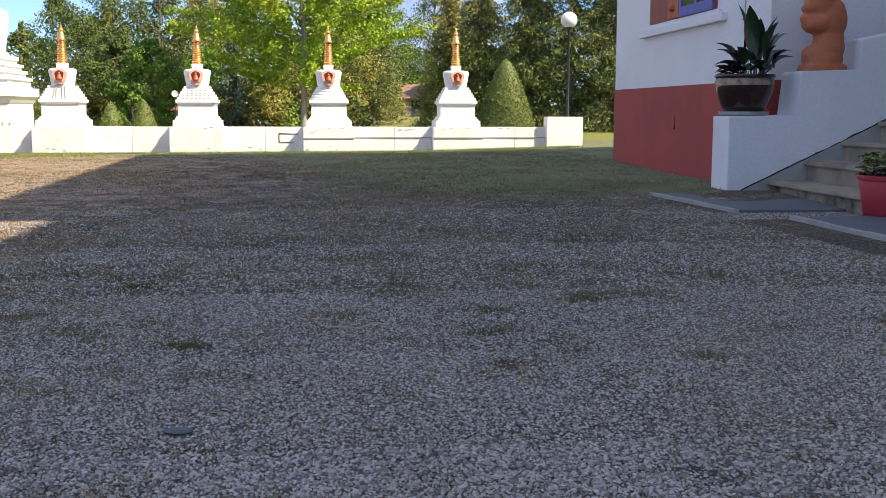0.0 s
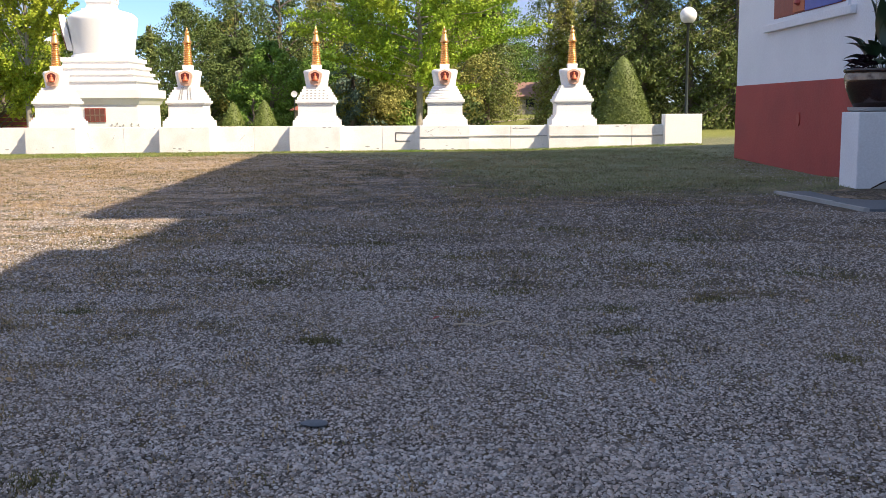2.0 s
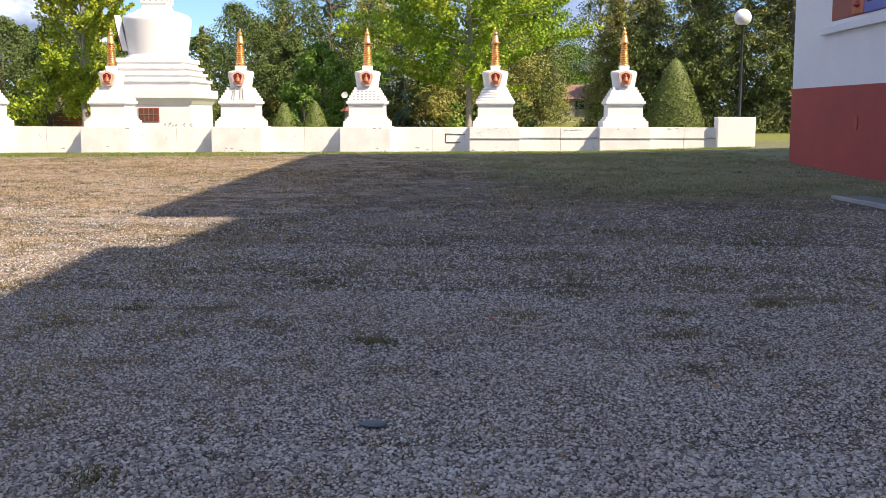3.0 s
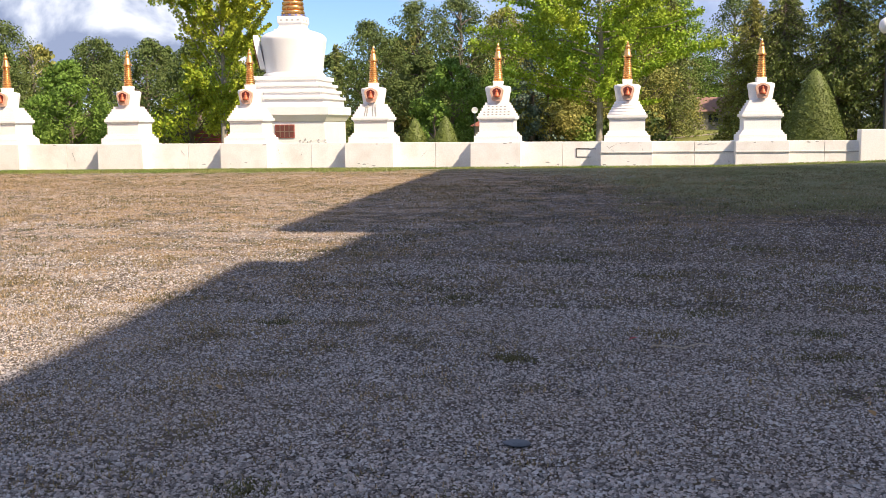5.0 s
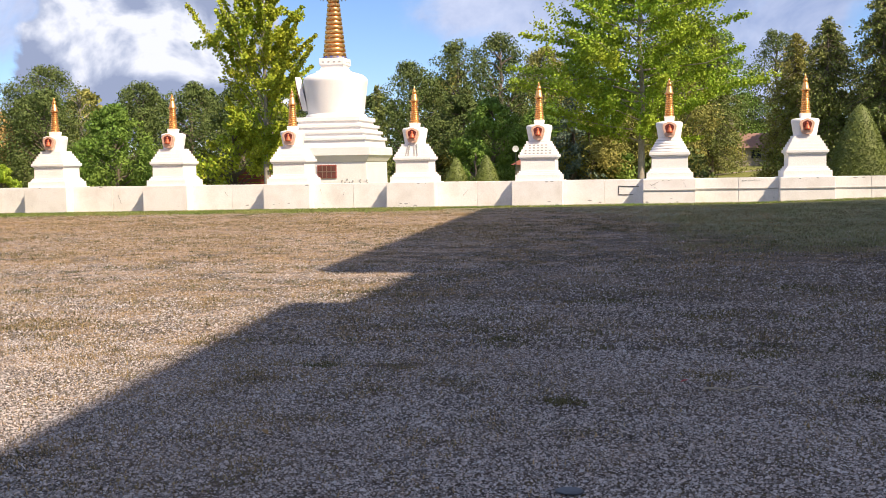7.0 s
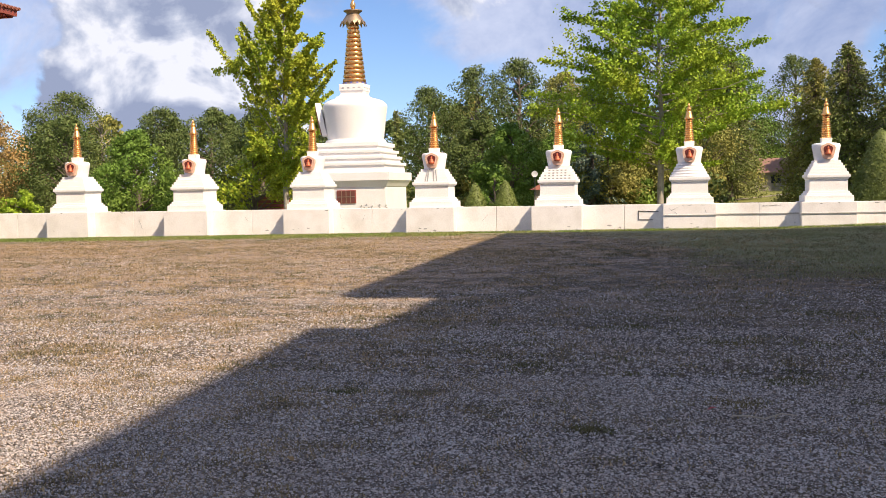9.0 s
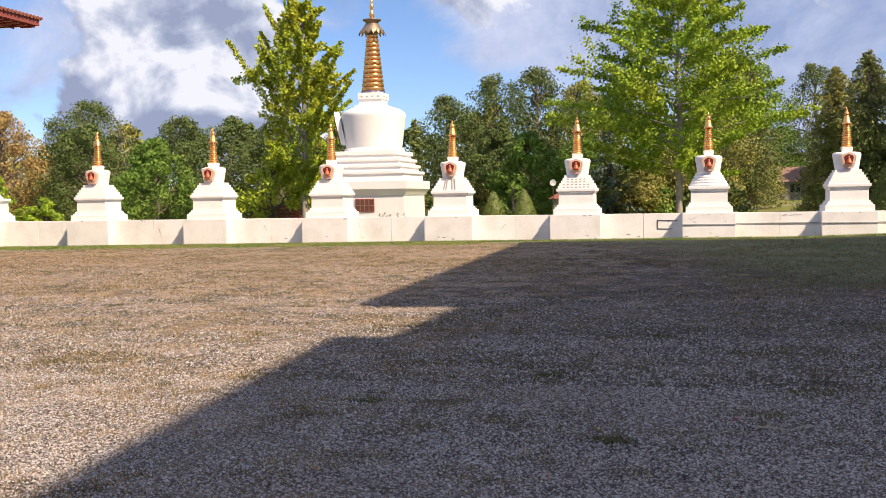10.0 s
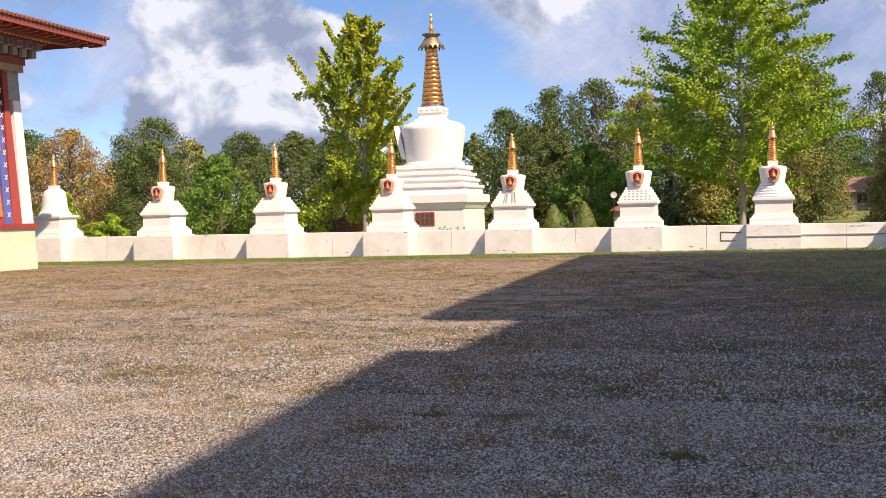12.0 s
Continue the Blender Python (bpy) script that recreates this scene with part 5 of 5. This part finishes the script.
def build_dish(x, y):
    hut = thing("garden_hut", "small brown-roofed hut partly behind a stupa", "hut", at=spot(x + 0.3, y + 0.6, float(rise(x, y))))
    part("wall", boxed(-0.35, 0.9, -0.4, 0.6, 0, 1.15), FAR_WALL, hut)
    part("roof", taper(bmesh.new(), 0.28, 0.1, 1.15, 1.55, 1.6, 0.3, 1.3, 0.2), TILE_RED, hut)
    t = thing("satellite_dish", "white satellite dish on a thin mast", "satellite dish", at=spot(x, y, float(rise(x, y))))
    bm = lathe(bmesh.new(), [(0.01, 0.0), (0.08, 0.012), (0.125, 0.035), (0.12, 0.042), (0.01, 0.018)], 24)
    for v in bm.verts:
        v.co = Vector((v.co.x, -v.co.z, 1.77 + v.co.y))
    smooth(part("dish", bm, CHROME, t), 60)
    part("mast", tube(bmesh.new(), (0, 0.03, 0), (0, 0.03, 1.77), 0.02, 0.02, 8), POLE, t)


build_dish(-5.45, 42.0)

# ---- small things on the court ----


def pebbles(name, label, spots, r_lo, r_hi, material, blocky=True):
    """Crushed, angular stones lying on the ground, all in one mesh: chipped blocks close by, four-sided chips further off."""
    if blocky:
        v0 = np.array([(x, y, z) for z, k in ((-0.6, 1.0), (0.75, 0.72)) for x, y in ((-k, -k), (k, -k), (k, k), (-k, k))], float)
        f0 = np.array([(4, 5, 6), (4, 6, 7), (0, 1, 5), (0, 5, 4), (1, 2, 6), (1, 6, 5), (2, 3, 7), (2, 7, 6), (3, 0, 4), (3, 4, 7)])
    else:
        v0 = np.array([(-1, -0.8, -0.5), (1, -0.8, -0.5), (1, 0.8, -0.5), (-1, 0.8, -0.5), (0.1, 0.0, 0.9)], float)
        f0 = np.array([(0, 1, 4), (1, 2, 4), (2, 3, 4), (3, 0, 4)])
    n, m = len(spots), len(v0)
    size = rng.uniform(r_lo, r_hi, n) * np.where(rng.random(n) < 0.10, 1.4, 1.0)
    shape = np.stack([rng.uniform(0.75, 1.35, n), rng.uniform(0.6, 1.1, n), rng.uniform(0.5, 0.95, n)], -1)
    v = v0[None] * (1 + 0.30 * rng.uniform(-1, 1, (n, m, 3))) * (shape * size[:, None])[:, None]
    a = rng.uniform(0, 6.283, n)
    tilt = rng.normal(0, 0.4, n)
    c, s = np.cos(tilt)[:, None], np.sin(tilt)[:, None]
    v = np.stack([v[..., 0] * c - v[..., 2] * s, v[..., 1], v[..., 0] * s + v[..., 2] * c], -1)
    c, s = np.cos(a)[:, None], np.sin(a)[:, None]
    v = np.stack([v[..., 0] * c - v[..., 1] * s, v[..., 0] * s + v[..., 1] * c, v[..., 2]], -1)
    v[..., 0] += spots[:, 0, None]
    v[..., 1] += spots[:, 1, None]
    v[..., 2] += (size * shape[:, 2] * rng.uniform(0.05, 0.7, n) + rise(spots[:, 0], spots[:, 1]))[:, None]
    f = (f0[None] + (np.arange(n) * m)[:, None, None]).reshape(-1, 3)
    ob = soup(name, v.reshape(-1, 3), f, material)
    return tagged(ob, label, "gravel", kind="stuff")


def fan(y0, y1, n, left=-1.05, right=0.75):
    """Random places on the court between two distances, in the fan that opens ahead."""
    y = np.sqrt(rng.uniform(y0 * y0, y1 * y1, n))
    return np.stack([y * rng.uniform(left, right, n), y], -1)


def patchy(p, scale, seed):
    return np.array([noise.fractal(Vector((x * scale, y * scale, seed)), 0.8, 2.0, 4) for x, y in p])


def grown(p):
    """How far grass has grown into the gravel: drifts about a metre long with ragged edges."""
    return 0.45 * patchy(p, 0.9, 3.1) + 0.55 * patchy(p, 3.6, 8.3)


def bare(p):
    """The places of p that lie on open gravel."""
    p = p[grown(p) < rng.uniform(0.15, 0.75, len(p))]
    turf = (p[:, 0] > 0.3) & (p[:, 1] > 14.6 + rng.normal(0, 0.5, len(p))) & (rng.random(len(p)) < 0.85)
    return p[(p[:, 0] < 4.6) & ~turf]


near = bare(fan(2.0, 3.7, 86000))
pebbles("gravel", "loose grey limestone gravel", near, 0.0030, 0.0070, PEBBLE)
around = np.stack([rng.uniform(-7.0, 5.0, 16000), rng.normal(0.0, 2.2, 16000)], -1)
middle = bare(np.concatenate([fan(3.7, 5.2, 95000), fan(5.2, 7.0, 110000), around]))
pebbles("gravel", "loose grey limestone gravel", middle, 0.0034, 0.0072, PEBBLE, False)
foot = np.stack([rng.uniform(5.3, 6.5, 2600), rng.uniform(15.0, 23.6, 2600)], -1)
strip = np.stack([rng.uniform(4.6, 6.2, 2600), rng.uniform(11.38, 12.13, 2600)], -1)
further = bare(np.concatenate([fan(7.0, 9.5, 70000), fan(9.5, 13.0, 60000), fan(13.0, 19.0, 52000), fan(19.0, 29.0, 26000, -0.95, 0.1)]))
further = np.concatenate([further, foot, strip])
pebbles("gravel", "loose grey limestone gravel", further, 0.0046, 0.0095, PEBBLE, False)


def tufts(name, label, spots, blades, height, spread, material, wide=0.006):
    """Grass: pointed blades in tufts, all in one mesh."""
    n = len(spots) * blades
    c = np.repeat(spots, blades, 0) + rng.normal(0, spread, (n, 2))
    a = rng.uniform(0, 6.283, n)
    h = height * rng.uniform(0.4, 1.25, n)
    out = h * rng.uniform(0.2, 1.1, n)
    z = rise(c[:, 0], c[:, 1])
    w = wide * rng.uniform(0.6, 1.3, n)
    p = np.stack([c[:, 0], c[:, 1], z - 0.003], -1)
    side = np.stack([-np.sin(a) * w, np.cos(a) * w, 0 * a], -1)
    tip = p + np.stack([np.cos(a) * out, np.sin(a) * out, h], -1)
    v = np.stack([p - side, p + side, tip], 1).reshape(-1, 3)
    ob = soup(name, v, np.arange(3 * n).reshape(-1, 3), material)
    return tagged(ob, label, "grass", kind="stuff")


p = np.concatenate([fan(3.2, 27.0, 17000), fan(3.2, 27.0, 15000, -0.95, -0.12)])
p = p[(grown(p) > rng.uniform(-0.2, 0.3, len(p))) & (p[:, 0] < 4.4)]
tufts("dry_grass", "sparse dry grass growing through the gravel", p, 9, 0.026, 0.06, STRAW, 0.004)
p = fan(12.0, 29.3, 9000, -0.95, 0.1)
tufts("dry_tufts", "scattered dry tufts across the sunny court", p[patchy(p, 0.35, 4.4) > rng.uniform(-0.5, 0.3, len(p))], 7, 0.035, 0.09, STRAW, 0.007)
p = fan(7.0, 29.3, 15000, -0.95, 0.30)
tufts("brown_tufts", "small brown-green tufts across the court", p[patchy(p, 0.5, 6.6) > rng.uniform(-0.4, 0.35, len(p))], 9, 0.028, 0.045, WEED, 0.006)
p = np.concatenate([fan(2.6, 8.0, 16000), fan(8.0, 24.0, 26000)])
p = p[(grown(p) > rng.uniform(0.10, 0.42, len(p))) & (p[:, 0] < 4.4)]
tufts("green_grass", "low olive-green grass patches in the gravel", p, 9, 0.015, 0.05, WEED, 0.004)
p = np.stack([rng.uniform(-24, 7.4, 13000), 30.37 - np.abs(rng.normal(0, 0.8, 13000))], -1)
tufts("wall_grass", "green grass verge along the garden wall", p[(p[:, 0] < -6.0) | (p[:, 1] > 30.1)], 9, 0.06, 0.08, VERGE, 0.009)
p = np.stack([rng.uniform(0.0, 6.4, 9000), rng.uniform(14.4, 29.5, 9000)], -1)
tufts("lawn_grass", "short shaded turf beside the temple", p[patchy(p, 0.5, 2.2) > rng.uniform(-0.6, 0.3, len(p))], 9, 0.032, 0.12, LAWN, 0.005)

p = np.stack([rng.uniform(-9.0, -2.0, 15000), rng.uniform(3.4, 11.0, 15000)], -1)
p = p[grown(p) > rng.uniform(-0.55, 0.45, len(p))]
tufts("trodden_grass", "trodden dry grass on the sunny gravel", p, 9, 0.016, 0.06, STRAW, 0.004)

for k, (x, y, n, s) in enumerate(((-0.65, 5.45, 16, 0.05), (0.95, 5.7, 14, 0.09), (-1.35, 3.35, 10, 0.045), (1.55, 8.1, 16, 0.10), (0.45, 6.9, 16, 0.10), (1.0, 6.3, 14, 0.08), (-4.6, 11.8, 10, 0.05), (0.1, 6.2, 14, 0.10), (1.7, 6.6, 14, 0.09), (0.2, 8.6, 16, 0.14), (2.3, 9.6, 16, 0.15), (-1.2, 7.4, 12, 0.08), (-0.6, 9.4, 16, 0.12), (1.2, 10.6, 16, 0.16), (2.6, 7.6, 14, 0.1), (-2.2, 6.3, 10, 0.06), (1.9, 5.0, 10, 0.06))):
    q = rng.normal(0, s * 0.9, (n * 3, 2)) * (1.3, 1.0) + (x, y)
    w = tufts("weed", "low green weeds growing in the gravel", q, 11, 0.020, 0.03, WEED, 0.005)
    tagged(w, category="weeds")


def build_litter():
    bm = bmesh.new()
    g = bmesh.ops.create_icosphere(bm, subdivisions=3, radius=1.0)
    for v in g["verts"]:
        k = 1 + 0.18 * noise.noise(v.co * 1.6)
        v.co = Vector((v.co.x * 0.055 * k, v.co.y * 0.036 * k, v.co.z * 0.012))
    s = smooth(part("flat_stone", bm, SLATE), 60)
    s.matrix_world = spot(-0.50, 3.95, 0.012)
    tagged(s, "flat blue-grey stone lying on the gravel", "stone")
    bm = bmesh.new()
    limb(bm, (-0.16, 0, 0), (0.16, 0.03, 0.004), 0.005, 0.003, 4, 0.05)
    s = part("twig", bm, mat("bleached_twig", (0.45, 0.38, 0.28), 0.8, fine=40))
    s.matrix_world = spot(0.22, 5.80, 0.018)
    tagged(s, "pale dry twig lying on the gravel", "twig")
    petal = mat("red_petal", (0.38, 0.05, 0.06), 0.6, fine=20, bump=0)
    dead = mat("fallen_leaf", (0.30, 0.19, 0.07), 0.7, fine=30, bump=0.1)
    for k, (x, y, m) in enumerate(((-0.06, 5.95, petal), (0.9, 4.5, dead), (1.6, 5.2, dead), (-1.0, 3.9, dead), (2.2, 6.4, dead), (-1.9, 4.6, dead), (0.2, 3.6, dead))):
        bm = bmesh.new()
        blade(bm, (0, 0, 0.0), (0.05, 0.012, 0.012), 0.03, 0.0, 5, 0.15)
        s = part("fallen_petal" if m is petal else "fallen_leaf", bm, m)
        s.matrix_world = spot(x, y, 0.014) @ Matrix.Rotation(1.7 * k, 4, "Z")
        tagged(s, "small red petal on the gravel" if m is petal else "small dry brown leaf on the gravel", "petal" if m is petal else "leaf")


build_litter()
